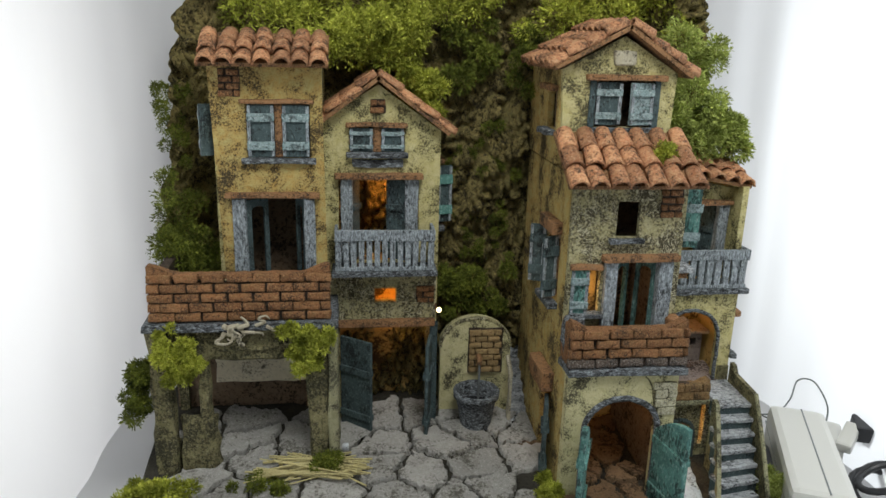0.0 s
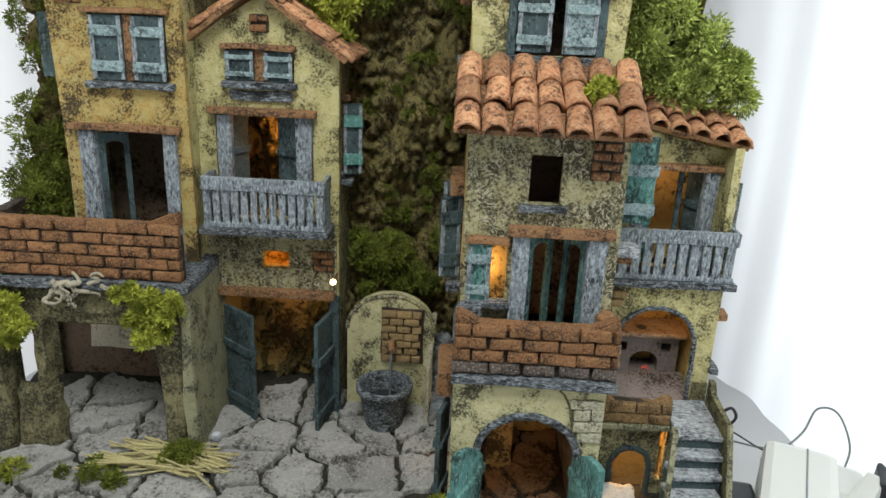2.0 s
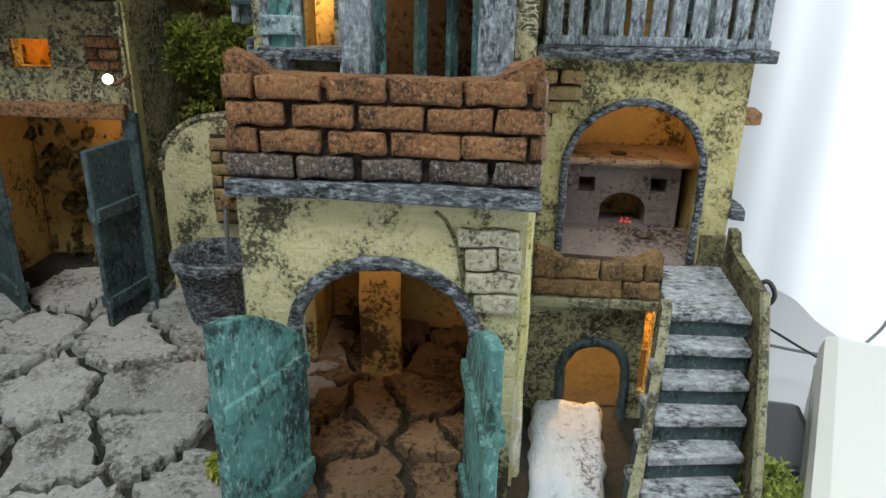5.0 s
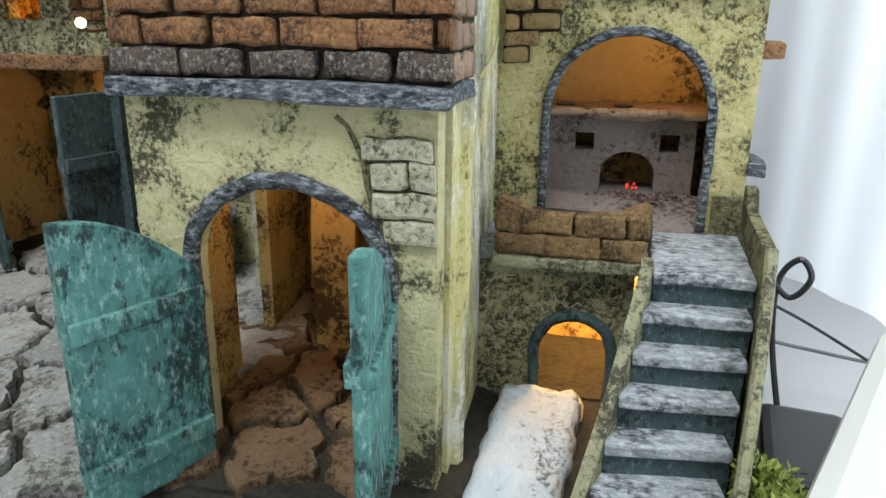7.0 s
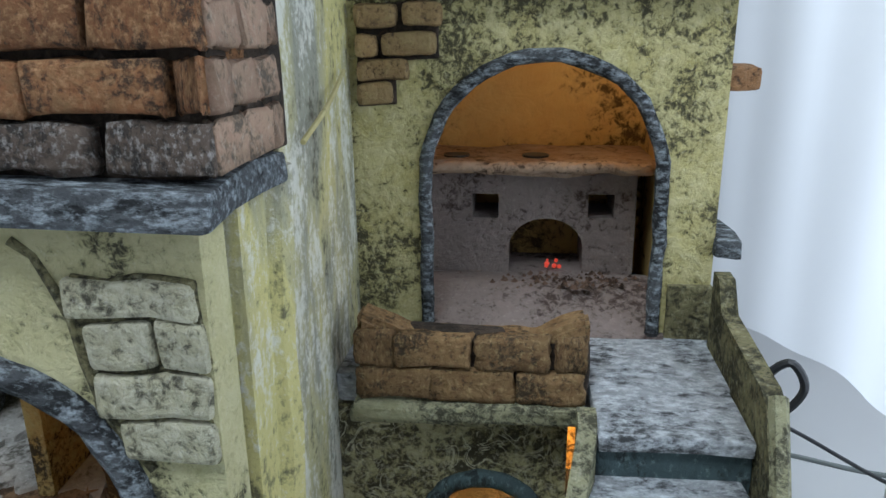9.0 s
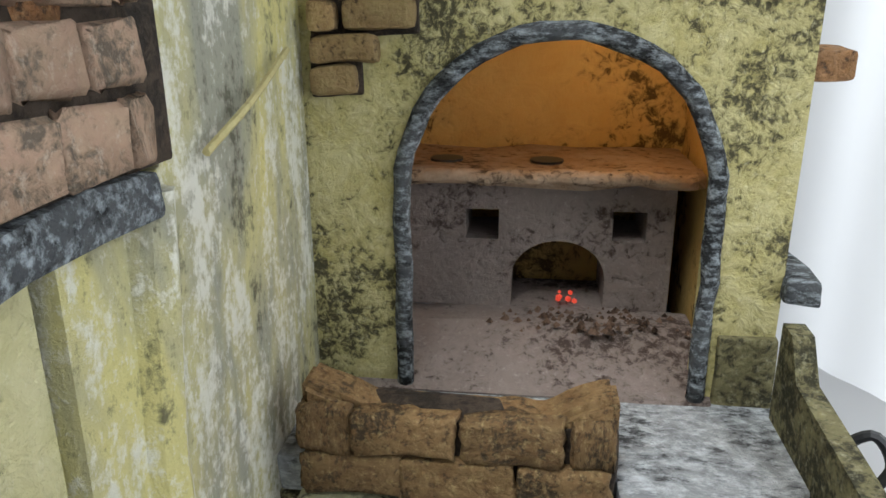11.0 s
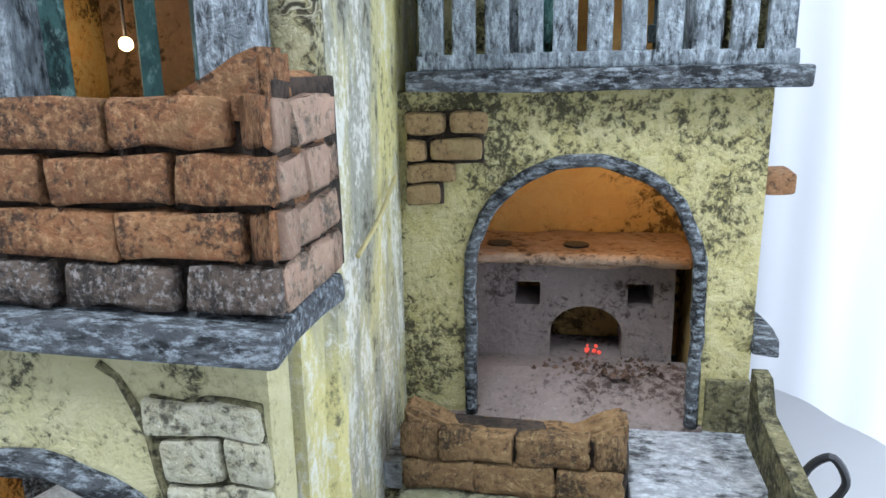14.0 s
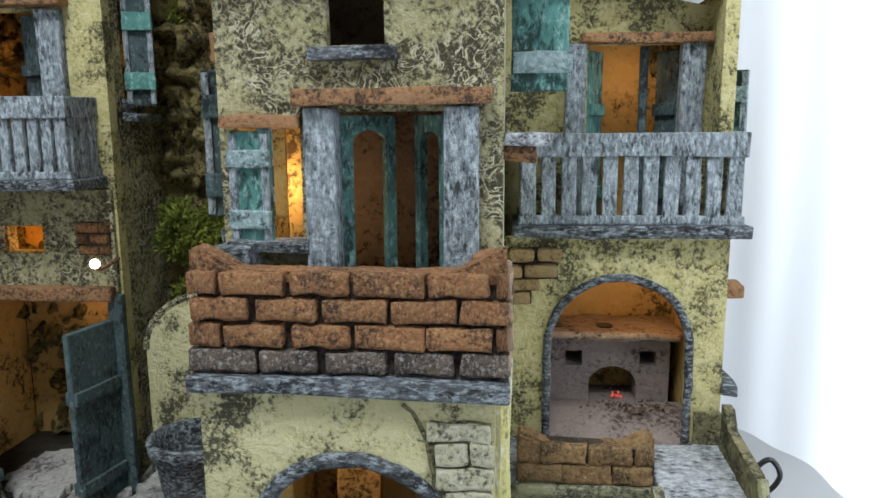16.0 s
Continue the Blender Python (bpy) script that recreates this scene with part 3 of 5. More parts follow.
def flagstones(parent, x0, x1, y0, y1, cell, material, seed, lift=0.0028, keep=None, height=None):
    rnd = random.Random(seed)
    height = height or ground_z
    nx, ny = max(1, round((x1 - x0) / cell / 1.25)), max(1, round((y1 - y0) / cell * 1.0))
    sites = [Vector((x0 + (x1 - x0) * (i + 0.5 + 0.5 * (j % 2) + rnd.uniform(-0.48, 0.48)) / nx, y0 + (y1 - y0) * (j + 0.5 + rnd.uniform(-0.42, 0.42)) / ny)) for i in range(-1, nx + 1) for j in range(-1, ny + 1)]
    for s in sites:
        if not (x0 < s.x < x1 and y0 < s.y < y1) or (keep and not keep(s)):
            continue
        poly = [s + Vector(v) * cell * 1.6 for v in ((-1, -1), (1, -1), (1, 1), (-1, 1))]
        for q in sites:
            if q is not s and (q - s).length < cell * 4:
                poly = clip_cell(poly, s, q)
        if len(poly) < 3:
            continue
        ring = []
        for i, a in enumerate(poly):
            b = poly[(i + 1) % len(poly)]
            k = max(1, int((b - a).length / 0.0035))
            ring += [a + (b - a) * (t / k) for t in range(k)]
        ring = [s + (p - s) * (1 - 0.0030 / max(0.006, (p - s).length)) + Vector((noise.noise((p.x * 150, p.y * 150, seed)), noise.noise((p.x * 150, p.y * 150, seed + 5)))) * 0.0062 for p in ring]
        tip = rnd.uniform(-0.05, 0.05), rnd.uniform(-0.05, 0.05)
        b = bmesh.new()
        up = lift + rnd.uniform(-0.0006, 0.0012)
        c = Vector((s.x, s.y, height(s.x, s.y)))

        def lay(p, h, inset):
            p = s + (p - s) * inset
            return b.verts.new(Vector((p.x, p.y, height(p.x, p.y) + h + tip[0] * (p.x - s.x) + tip[1] * (p.y - s.y))) - c)
        low, mid, top = [lay(p, -0.003, 1.02) for p in ring], [lay(p, up * 0.55, 1.0) for p in ring], [lay(p, up + 0.0004 * noise.noise((p.x * 300, p.y * 300  , 1)), 0.965) for p in ring]
        n = len(ring)
        for i in range(n):
            j = (i + 1) % n
            b.faces.new((low[i], low[j], mid[j], mid[i]))
            b.faces.new((mid[i], mid[j], top[j], top[i]))
        b.faces.new(top)
        piece("flagstone", mesh_of(b, "flagstone", material, False), parent, Matrix.Translation(c))


# ---- cliff ----
def cliff():
    """Cork-bark rock that backs the houses: a curved, deeply fissured wall."""
    nu, nv = 280, 220
    b = bmesh.new()
    grid = []
    for j in range(nv + 1):
        row = []
        for i in range(nu + 1):
            u, v = i / nu, j / nv
            z = -0.045 + 0.545 * v
            left = -0.292 + 0.055 * v ** 2 + 0.012 * noise.noise((z * 14, 2, 2)) + 0.008 * noise.noise((z * 45, 5, 2))
            left += 0.05 * min(1.0, max(0.0, (0.16 - z) / 0.05))
            right = 0.345 - 0.05 * v
            x = left + (right - left) * u
            y = 0.825 - 0.015 * math.cos((u - 0.5) * 5)
            edge = min(u, 1 - u)
            y -= 0.055 * max(0.0, 1 - edge / 0.10)
            p = Vector((x, y, z))
            n1 = noise.noise(Vector((x * 14, z * 9, 3)))
            n2 = noise.noise(Vector((x * 60, z * 32, 9)))
            w = noise.noise_vector(Vector((x * 40, z * 40, 7))) * 0.5
            n3 = abs(noise.noise(Vector((x * 120 + w.x, z * 75 + w.y, 5))))
            n4 = abs(noise.noise(Vector((x * 260 + w.y, z * 190 + w.x, 8))))
            p.y -= 0.018 * n1 + 0.014 * n2 + 0.028 * n3 + 0.009 * n4 - 0.006
            if v > 0.95:
                p.z += 0.02 * noise.noise(Vector((x * 20, 1, 1)))
            row.append(b.verts.new(p))
        grid.append(row)
    for j in range(nv):
        for i in range(nu):
            b.faces.new((grid[j][i], grid[j][i + 1], grid[j + 1][i + 1], grid[j + 1][i]))
    ext = bmesh.ops.extrude_face_region(b, geom=list(b.faces))
    for v in ext["geom"]:
        if isinstance(v, bmesh.types.BMVert):
            v.co.y = max(0.885, v.co.y + 0.03)
    return b


solid("rock_wall", cliff(), ROCK, "rugged brown cork bark cliff behind the houses", "rock", "structure", smooth=True)


def patch(parent, x0, x1, z0, y, rows, sets, l, h, ragged=0):
    """A place where the plaster has fallen off the bricks."""
    z1 = z0 + rows * (h + 0.0012)
    core = part("brick_patch", box(x0, x1, y - 0.0012, y + 0.003, z0, z1, 2, 0.0012), MORTAR, parent, "bare bricks where plaster fell off")
    brick_rows(core, sets, (x0, y - 0.003), (1, 0, 0), x1 - x0, z0, rows, l, h, 0.0012)
    return core


def arch_trim(parent, xa, xb, za, zs, rise, y, r, material, name="arch_trim"):
    """A rounded moulding up one jamb, over the head and down the other."""
    c, half = (xa + xb) / 2, (xb - xa) / 2
    pts = [Vector((xa, y, za + (zs - za) * i / 8)) for i in range(9)]
    pts += [Vector((c - half * math.cos(math.pi * i / 24), y, zs + rise * math.sin(math.pi * i / 24))) for i in range(1, 25)]
    pts += [Vector((xb, y, zs - (zs - za) * i / 8)) for i in range(1, 9)]
    b = tube([wob(p, 0.0008, 120) for p in pts], r, 9)
    for v in b.verts:
        v.co = wob(v.co, 0.0004, 400)
    return part(name, b, material, parent, smooth=True)


def arched(xa, xb, za, zs, rise, steps=18):
    c, half = (xa + xb) / 2, (xb - xa) / 2
    return [(xa, za), (xb, za)] + [(c + half * math.cos(math.pi * i / steps), zs + rise * math.sin(math.pi * i / steps)) for i in range(steps + 1)]


def glazed_leaf(parent, hinge, width, height, angle, material, name="door"):
    """A door leaf with one tall rounded opening cut through it."""
    m = pose(*hinge, 0, 0, angle)
    w = abs(width)
    hole = [(a, b + 0) for a, b in arched(w * 0.22, w * 0.82, height * 0.22, height * 0.89, w * 0.2, 8)]
    outer = rect_loop(0, w, 0, height)
    if width < 0:
        hole, outer = [(-a, b) for a, b in hole], [(-a, b) for a, b in outer]
    b = panel(outer, [hole], 0, 0.0035)
    bmesh.ops.transform(b, matrix=m, verts=b.verts)
    leafp = part(name, b, material, parent)
    return leafp


def hinged_shutter(parent, hinge, width, height, angle, material=None, bars=None):
    """A shutter with a raised frame and two pale cross bars."""
    material = material or TEAL_DARK
    m = pose(*hinge, 0, 0, angle)
    xa, xb = (0.0, width) if width > 0 else (width, 0.0)
    s = part("shutter", box(xa, xb, 0, 0.003, 0, height, 1, 0.0004, 0.0006, m=m), material, parent)
    for zc in (0.14, 0.68):
        part("crossbar", box(xa - 0.0004, xb + 0.0004, -0.0026, 0.0005, height * zc, height * (zc + 0.16), 1, 0.0007, 0.0007, m=m), bars or PALE_TEAL, s)
    for x0 in (xa, xb - 0.003):
        part("stile", box(x0, x0 + 0.003, -0.0014, 0.0004, 0.001, height - 0.001, 1, 0.0004, 0.0004, m=m), GREY_WOOD, s)
    return s


BR = brick_set(0.0232, 0.0082, 0.006, BRICK)
BG = brick_set(0.0232, 0.0082, 0.006, BRICK_GREY)
BP = brick_set(0.0125, 0.0060, 0.005, BRICK_PALE)
BS = brick_set(0.0125, 0.0052, 0.005, BRICK)

# ---- narrow house on the terrace ----
FY = 0.722
lh = thing("plastered_house", (-0.16, FY, 0.15), "narrow ochre plastered house above a brick terrace", "house")
part("front_wall", panel([(-0.206, 0.150), (-0.1055, 0.150), (-0.1085, 0.388), (-0.214, 0.388)],
     [rect_loop(-0.190, -0.119, 0.152, 0.262), rect_loop(-0.180, -0.120, 0.302, 0.354)], FY, 0.006), PLASTER_OCHRE, lh)
part("side_wall", panel(rect_loop(FY + 0.006, 0.81, 0.15, 0.388), [], -0.1145, 0.006, "x"), PLASTER, lh)
part("side_wall", panel([(FY + 0.006, 0.15), (0.81, 0.15), (0.81, 0.388), (FY + 0.006, 0.388)], [], -0.2125, 0.006, "x"), PLASTER, lh)
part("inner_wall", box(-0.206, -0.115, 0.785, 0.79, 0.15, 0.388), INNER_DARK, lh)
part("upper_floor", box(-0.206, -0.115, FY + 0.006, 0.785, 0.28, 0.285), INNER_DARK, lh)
ledge(lh, "door_jamb", -0.197, -0.184, FY - 0.004, FY + 0.004, 0.152, 0.262, GREY_WOOD)
ledge(lh, "door_jamb", -0.128, -0.117, FY - 0.004, FY + 0.004, 0.152, 0.262, GREY_WOOD)
ledge(lh, "lintel", -0.203, -0.112, FY - 0.008, FY + 0.003, 0.263, 0.268, TERRA)
ledge(lh, "window_sill", -0.185, -0.115, FY - 0.007, FY + 0.003, 0.297, 0.302, GREY_STONE)
ledge(lh, "lintel", -0.186, -0.116, FY - 0.005, FY + 0.003, 0.354, 0.358, TERRA)
glazed_leaf(lh, (-0.184, FY + 0.002, 0.153), 0.024, 0.106, 35, TEAL_DARK)
glazed_leaf(lh, (-0.128, FY + 0.002, 0.153), -0.024, 0.106, -65, TEAL_DARK)
hinged_shutter(lh, (-0.179, FY - 0.002, 0.303), 0.025, 0.050, 0)
hinged_shutter(lh, (-0.121, FY - 0.002, 0.303), -0.025, 0.050, 0)
part("mullion", box(-0.1535, -0.1465, FY - 0.001, FY + 0.004, 0.3025, 0.3535, 1, 0.0004), TERRA, lh)
patch(lh, -0.204, -0.184, 0.360, FY, 4, BS, 0.0125, 0.0052)
hinged_shutter(lh, (-0.2135, FY + 0.016, 0.302), 0.014, 0.050, 205, TEAL_DARK, GREY_WOOD)
tiled_roof("roof", lh, (-0.220, FY - 0.022, 0.392), (-0.101, FY - 0.022, 0.392), (0, 0.045, 0.026), 7, 3)

# ---- terrace with brick parapet over the porch ----
PY = 0.672
terrace = thing("terrace", (-0.19, PY, 0), "stone porch carrying a terrace with red brick parapet", "terrace")
ledge(terrace, "slab", -0.279, -0.0955, PY - 0.006, 0.80, 0.144, 0.152, GREY_STONE, 0.0022)
core = part("parapet", box(-0.271, -0.1025, PY + 0.002, PY + 0.012, 0.152, 0.190, 3, 0.0008), MORTAR, terrace, "red brick parapet with worn top")
brick_rows(core, BR, (-0.272, PY), (1, 0, 0), 0.170, 0.1525, 5, 0.0230, 0.0080, 0.0016,
           lambda s: 0.21)
part("side_parapet", box(-0.270, -0.260, PY + 0.012, 0.78, 0.152, 0.196, 3, 0.0025), MORTAR, terrace)
# dark olive plaster, and a paler one for corners and edges
PILLAR = painted("dark_olive_plaster", (0.17, 0.15, 0.075), (0.24, 0.22, 0.11), (0.03, 0.029, 0.016), 0.50, 380, 36, (0.42, 0.40, 0.26), 0.2)
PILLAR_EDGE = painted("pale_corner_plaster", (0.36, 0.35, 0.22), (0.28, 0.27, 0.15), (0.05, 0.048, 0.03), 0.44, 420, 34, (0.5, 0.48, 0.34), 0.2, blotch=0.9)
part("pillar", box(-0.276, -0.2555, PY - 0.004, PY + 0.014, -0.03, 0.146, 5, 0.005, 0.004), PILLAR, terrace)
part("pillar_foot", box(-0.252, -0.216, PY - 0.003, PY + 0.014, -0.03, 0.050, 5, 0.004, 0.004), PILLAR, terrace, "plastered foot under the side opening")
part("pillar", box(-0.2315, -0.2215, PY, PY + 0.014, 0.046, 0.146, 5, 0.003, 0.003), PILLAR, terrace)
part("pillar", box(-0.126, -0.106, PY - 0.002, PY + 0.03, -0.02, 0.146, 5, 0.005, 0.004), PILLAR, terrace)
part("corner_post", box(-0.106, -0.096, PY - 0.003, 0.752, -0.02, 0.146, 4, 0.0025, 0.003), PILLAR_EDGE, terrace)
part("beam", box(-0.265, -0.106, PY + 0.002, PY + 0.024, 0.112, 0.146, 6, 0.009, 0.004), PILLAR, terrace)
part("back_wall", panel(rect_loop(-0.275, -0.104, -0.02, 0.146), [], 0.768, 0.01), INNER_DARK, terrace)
part("back_plaster", box(-0.232, -0.116, 0.762, 0.7675, 0.044, 0.120, 6, 0.004, 0.001),
     painted("grey_buff_plaster", (0.74, 0.68, 0.52), (0.66, 0.60, 0.45), (0.06, 0.05, 0.035), 0.32, 300, 30), terrace, "buff plaster field on the porch back wall")
part("side_wall", panel(rect_loop(PY + 0.028, 0.768, -0.03, 0.146), [rect_loop(PY + 0.031, 0.762, 0.004, 0.118)], -0.272, 0.010, "x"), PILLAR, terrace)


def gnarl(seed, c, span):
    """A pale frayed root: forked tapering strands."""
    rnd = random.Random(seed)
    root = thing("root", c, "pale frayed root hanging under the brick parapet", "root")
    for k in range(11):
        x = c[0] + span * rnd.uniform(-0.5, 0.5)
        pts = [(x, c[1], c[2] + rnd.uniform(-0.002, 0.006))]
        for i in range(4):
            q = pts[-1]
            pts.append((q[0] + rnd.uniform(-0.006, 0.010), q[1] + rnd.uniform(-0.003, 0.002), q[2] + rnd.uniform(-0.007, 0.004)))
        part("strand", tube(smooth_path(pts, 4), rnd.uniform(0.0016, 0.0032), 6, None, 0.4), PALE_WOOD, root, "", True)


gnarl(4, (-0.182, PY - 0.009, 0.146), 0.045)



def worn_top(parent, x0, x1, y0, y1, z_mid, z_end, end, material):
    """The scooped, smeared top of a parapet: low in the middle, rising in a curve to both ends."""
    n = 40
    top = []
    for i in range(n + 1):
        x = x0 + (x1 - x0) * i / n
        d = min(x - x0, x1 - x)
        k = max(0.0, 1 - d / end)
        top.append((x, z_mid + (z_end - z_mid) * (3 * k * k - 2 * k ** 3) + 0.0009 * noise.noise((x * 160, 3, z_mid))))
    b = panel([(x0, z_mid - 0.005), (x1, z_mid - 0.005)] + top[::-1], [], y0, y1 - y0)
    bmesh.ops.recalc_face_normals(b, faces=b.faces)
    bmesh.ops.bevel(b, geom=[e for e in b.edges if len(e.link_faces) == 2 and e.calc_face_angle(0) > 0.9], offset=0.0014, segments=2, affect="EDGES")
    return part("worn_top", b, material, parent, "worn smeared top of the bricks")


worn_top(core, -0.2715, -0.1020, PY + 0.0016, PY + 0.0125, 0.1995, 0.2085, 0.030, BRICK)

# ---- gabled house ----
MY = 0.748
mh = thing("gabled_house", (-0.045, MY, 0), "gabled yellow plaster house with grey balcony", "house")
part("front_wall", panel([(-0.107, -0.01), (0.010, -0.01), (0.011, 0.326), (-0.053, 0.372), (-0.110, 0.336)],
     [rect_loop(-0.095, 0.0045, -0.005, 0.116), rect_loop(-0.057, -0.034, 0.142, 0.157), rect_loop(-0.094, -0.011, 0.187, 0.276), rect_loop(-0.083, -0.026, 0.304, 0.330)], MY, 0.008), PLASTER, mh)
part("lower_render", panel(rect_loop(-0.106, 0.009, 0.117, 0.178), [rect_loop(-0.0575, -0.0335, 0.1415, 0.1575)], MY - 0.003, 0.0028), PLASTER_WORN, mh)
part("side_wall", panel(rect_loop(MY + 0.008, 0.83, -0.01, 0.328), [arched(0.7665, 0.7835, 0.2240, 0.280, 0.006)], 0.004, 0.006, "x"), PLASTER_WORN, mh)
part("side_window_trim", tube([wob((0.0105, 0.775 - 0.0095 * math.cos(math.pi * i / 12), 0.2290 - 0.0085 * math.sin(math.pi * i / 12)), 0.0005, 120) for i in range(13)], 0.0020, 7), GREY_STONE, mh, "rounded grey sill under the side window", True)
part("corner_post", box(0.003, 0.012, MY - 0.006, MY - 0.001, -0.01, 0.118, 2, 0.001), TEAL_DARK, mh)
part("inner_wall", box(-0.106, 0.003, 0.815, 0.820, 0.18, 0.33), INNER, mh)
part("inner_wall", box(-0.100, 0.003, 0.815, 0.820, -0.01, 0.165), INNER, mh)
part("inner_side_wall", box(-0.106, -0.100, MY + 0.008, 0.815, -0.01, 0.33), INNER, mh)
part("upper_floor", box(-0.100, 0.003, MY + 0.008, 0.815, 0.172, 0.178), INNER, mh)
part("ceiling_board", box(-0.100, 0.003, MY + 0.008, 0.815, 0.120, 0.126), INNER, mh)
ledge(mh, "lintel", -0.101, 0.008, MY - 0.010, MY + 0.004, 0.115, 0.1225, TERRA)
ledge(mh, "lintel", -0.0985, -0.0075, MY - 0.011, MY + 0.004, 0.2775, 0.283, TERRA)
ledge(mh, "lintel", -0.0855, -0.0235, MY - 0.006, MY + 0.004, 0.330, 0.3345, TERRA)
ledge(mh, "window_sill", -0.0855, -0.0235, MY - 0.008, MY + 0.004, 0.299, 0.304, GREY_STONE)
ledge(mh, "frieze", -0.080, -0.028, MY - 0.003, MY + 0.004, 0.2885, 0.297, GREY_STONE)
ledge(mh, "door_jamb", -0.092, -0.080, MY - 0.004, MY + 0.004, 0.186, 0.276, GREY_WOOD)
ledge(mh, "door_jamb", -0.025, -0.012, MY - 0.004, MY + 0.004, 0.186, 0.276, GREY_WOOD)
leaf(mh, (-0.080, MY + 0.002, 0.187), 0.021, 0.088, 68, TEAL_DARK, name="door")
leaf(mh, (-0.025, MY + 0.002, 0.187), -0.022, 0.088, -28, TEAL_DARK, name="door")
hinged_shutter(mh, (-0.082, MY - 0.002, 0.305), 0.023, 0.024, 0)
hinged_shutter(mh, (-0.027, MY - 0.002, 0.305), -0.023, 0.024, 0)
part("mullion", box(-0.0585, -0.0505, MY - 0.001, MY + 0.004, 0.3045, 0.3295), TERRA, mh)
patch(mh, -0.012, 0.007, 0.141, MY - 0.003, 3, BS, 0.0125, 0.0052)
patch(mh, -0.061, -0.046, 0.343, MY, 2, BS, 0.0125, 0.0062)
leaf(mh, (-0.095, MY - 0.003, -0.002), 0.041, 0.106, -38, TEAL_DARK, name="door")
leaf(mh, (0.006, MY - 0.006, -0.002), -0.034, 0.106, 78, TEAL_DARK, name="door")
balcony(mh, -0.0985, 0.004, 0.718, MY, 0.186, 0.229, 13)
hinged_shutter(mh, (0.0115, MY + 0.020, 0.225), 0.016, 0.062, 15, TEAL_DARK, TEAL)
ledge(mh, "side_sill", 0.010, 0.019, MY + 0.014, MY + 0.046, 0.216, 0.221, GREY_STONE)
ledge(mh, "side_lintel", 0.010, 0.018, MY + 0.016, MY + 0.044, 0.290, 0.295, TERRA)
for sgn, a in ((-1, (-0.117, 0.333)), (1, (0.020, 0.326))):
    apex = Vector((-0.0535, MY - 0.013, 0.381))
    e = Vector((a[0], MY - 0.013, a[1]))
    tiled_roof("roof", mh, (e.x, 0.815, e.z) if sgn < 0 else e, e if sgn < 0 else (e.x, 0.815, e.z), apex - e, 6, 4)

lamp_post = thing("lantern", (0.010, MY, 0.138), "tiny glowing bulb on a bent wire", "lamp")
ORIGIN[lamp_post.name] = Vector((0.010, MY, 0.138))
glow = bmesh.new()
bmesh.ops.create_icosphere(glow, subdivisions=2, radius=0.0027, matrix=Matrix.Translation((0.010, 0.722, 0.1405)))
part("bulb", glow, BULB, lamp_post, "glowing warm bulb", True)
part("wire", tube(smooth_path([(0.010, 0.722, 0.139), (0.0095, 0.728, 0.1365), (0.009, 0.738, 0.137), (0.009, MY + 0.002, 0.139)]), 0.0011, 6), TERRA, lamp_post)

# ---- fountain ----
ft = thing("wall_fountain", (0.057, 0.760, 0), "round-topped plaster fountain slab with exposed bricks", "fountain")
part("slab", panel(arched(0.017, 0.098, -0.01, 0.082, 0.034), [], 0.756, 0.014), PLASTER_CLEAN, ft)
fp = part("brick_patch", box(0.049, 0.088, 0.7535, 0.7575, 0.050, 0.105, 3, 0.002), MORTAR, ft, "bare bricks where plaster fell off")
brick_rows(fp, BP, (0.050, 0.750), (1, 0, 0), 0.036, 0.052, 7, 0.0125, 0.0060, 0.0014)
part("spout", tube(smooth_path([(0.060, 0.758, 0.072), (0.060, 0.744, 0.073), (0.060, 0.741, 0.066)]), 0.0030, 8), TERRA, ft)
part("edge_moulding", tube([(0.0575 + 0.0405 * math.cos(math.pi * i / 20), 0.757, 0.082 + 0.034 * math.sin(math.pi * i / 20)) for i in range(21)], 0.0022, 6), PLASTER_WORN, ft)


def lathe(profile, c, sides=30, rough=0.0):
    b = bmesh.new()
    rings = [[b.verts.new((c[0] + r * math.cos(2 * math.pi * k / sides), c[1] + r * math.sin(2 * math.pi * k / sides), c[2] + z)) for k in range(sides)] for r, z in profile]
    for i in range(len(rings) - 1):
        for k in range(sides):
            b.faces.new((rings[i][k], rings[i][(k + 1) % sides], rings[i + 1][(k + 1) % sides], rings[i + 1][k]))
    b.faces.new(rings[0])
    b.faces.new(rings[-1])
    if rough:
        for v in b.verts:
            v.co = wob(v.co, rough, 120)
    return b


TUB = (0.0555, 0.730, -0.004)
bk = thing("tub", TUB, "grey weathered round tub below the spout", "tub")
part("bowl", lathe([(0.016, 0), (0.017, 0.003), (0.019, 0.016), (0.0225, 0.036), (0.0255, 0.038), (0.0262, 0.0445), (0.0230, 0.0455), (0.0215, 0.038), (0.0185, 0.016), (0.0165, 0.012)], TUB, 32, 0.0008), GREY_STONE, bk, smooth=True)
part("water", lathe([(0.0200, 0.0255), (0.0200, 0.0265)], TUB), WATER, bk, "dark still water")
part("water_jet", tube(smooth_path([(0.060, 0.741, 0.066), (0.0598, 0.740, 0.050), (0.0595, 0.739, 0.0225)]), 0.0014, 6), JET, bk, "thin clear resin jet")

# ---- back stairs ----
st = thing("stone_stairs", (0.115, 0.75, 0), "narrow grey stone stairs climbing between the houses", "stairs")
for i in range(7):
    part("step", box(0.097, 0.135, 0.735 + 0.011 * i, 0.84, -0.012 + 0.0098 * i, -0.0022 + 0.0098 * i, 1, 0.0012, 0.001), STEP_STONE, st)
part("handrail", box(0.093, 0.0965, 0.731, 0.7375, -0.008, 0.058, 5, 0.0022, 0.0012), PALE_WOOD, st, "pale split wooden post")
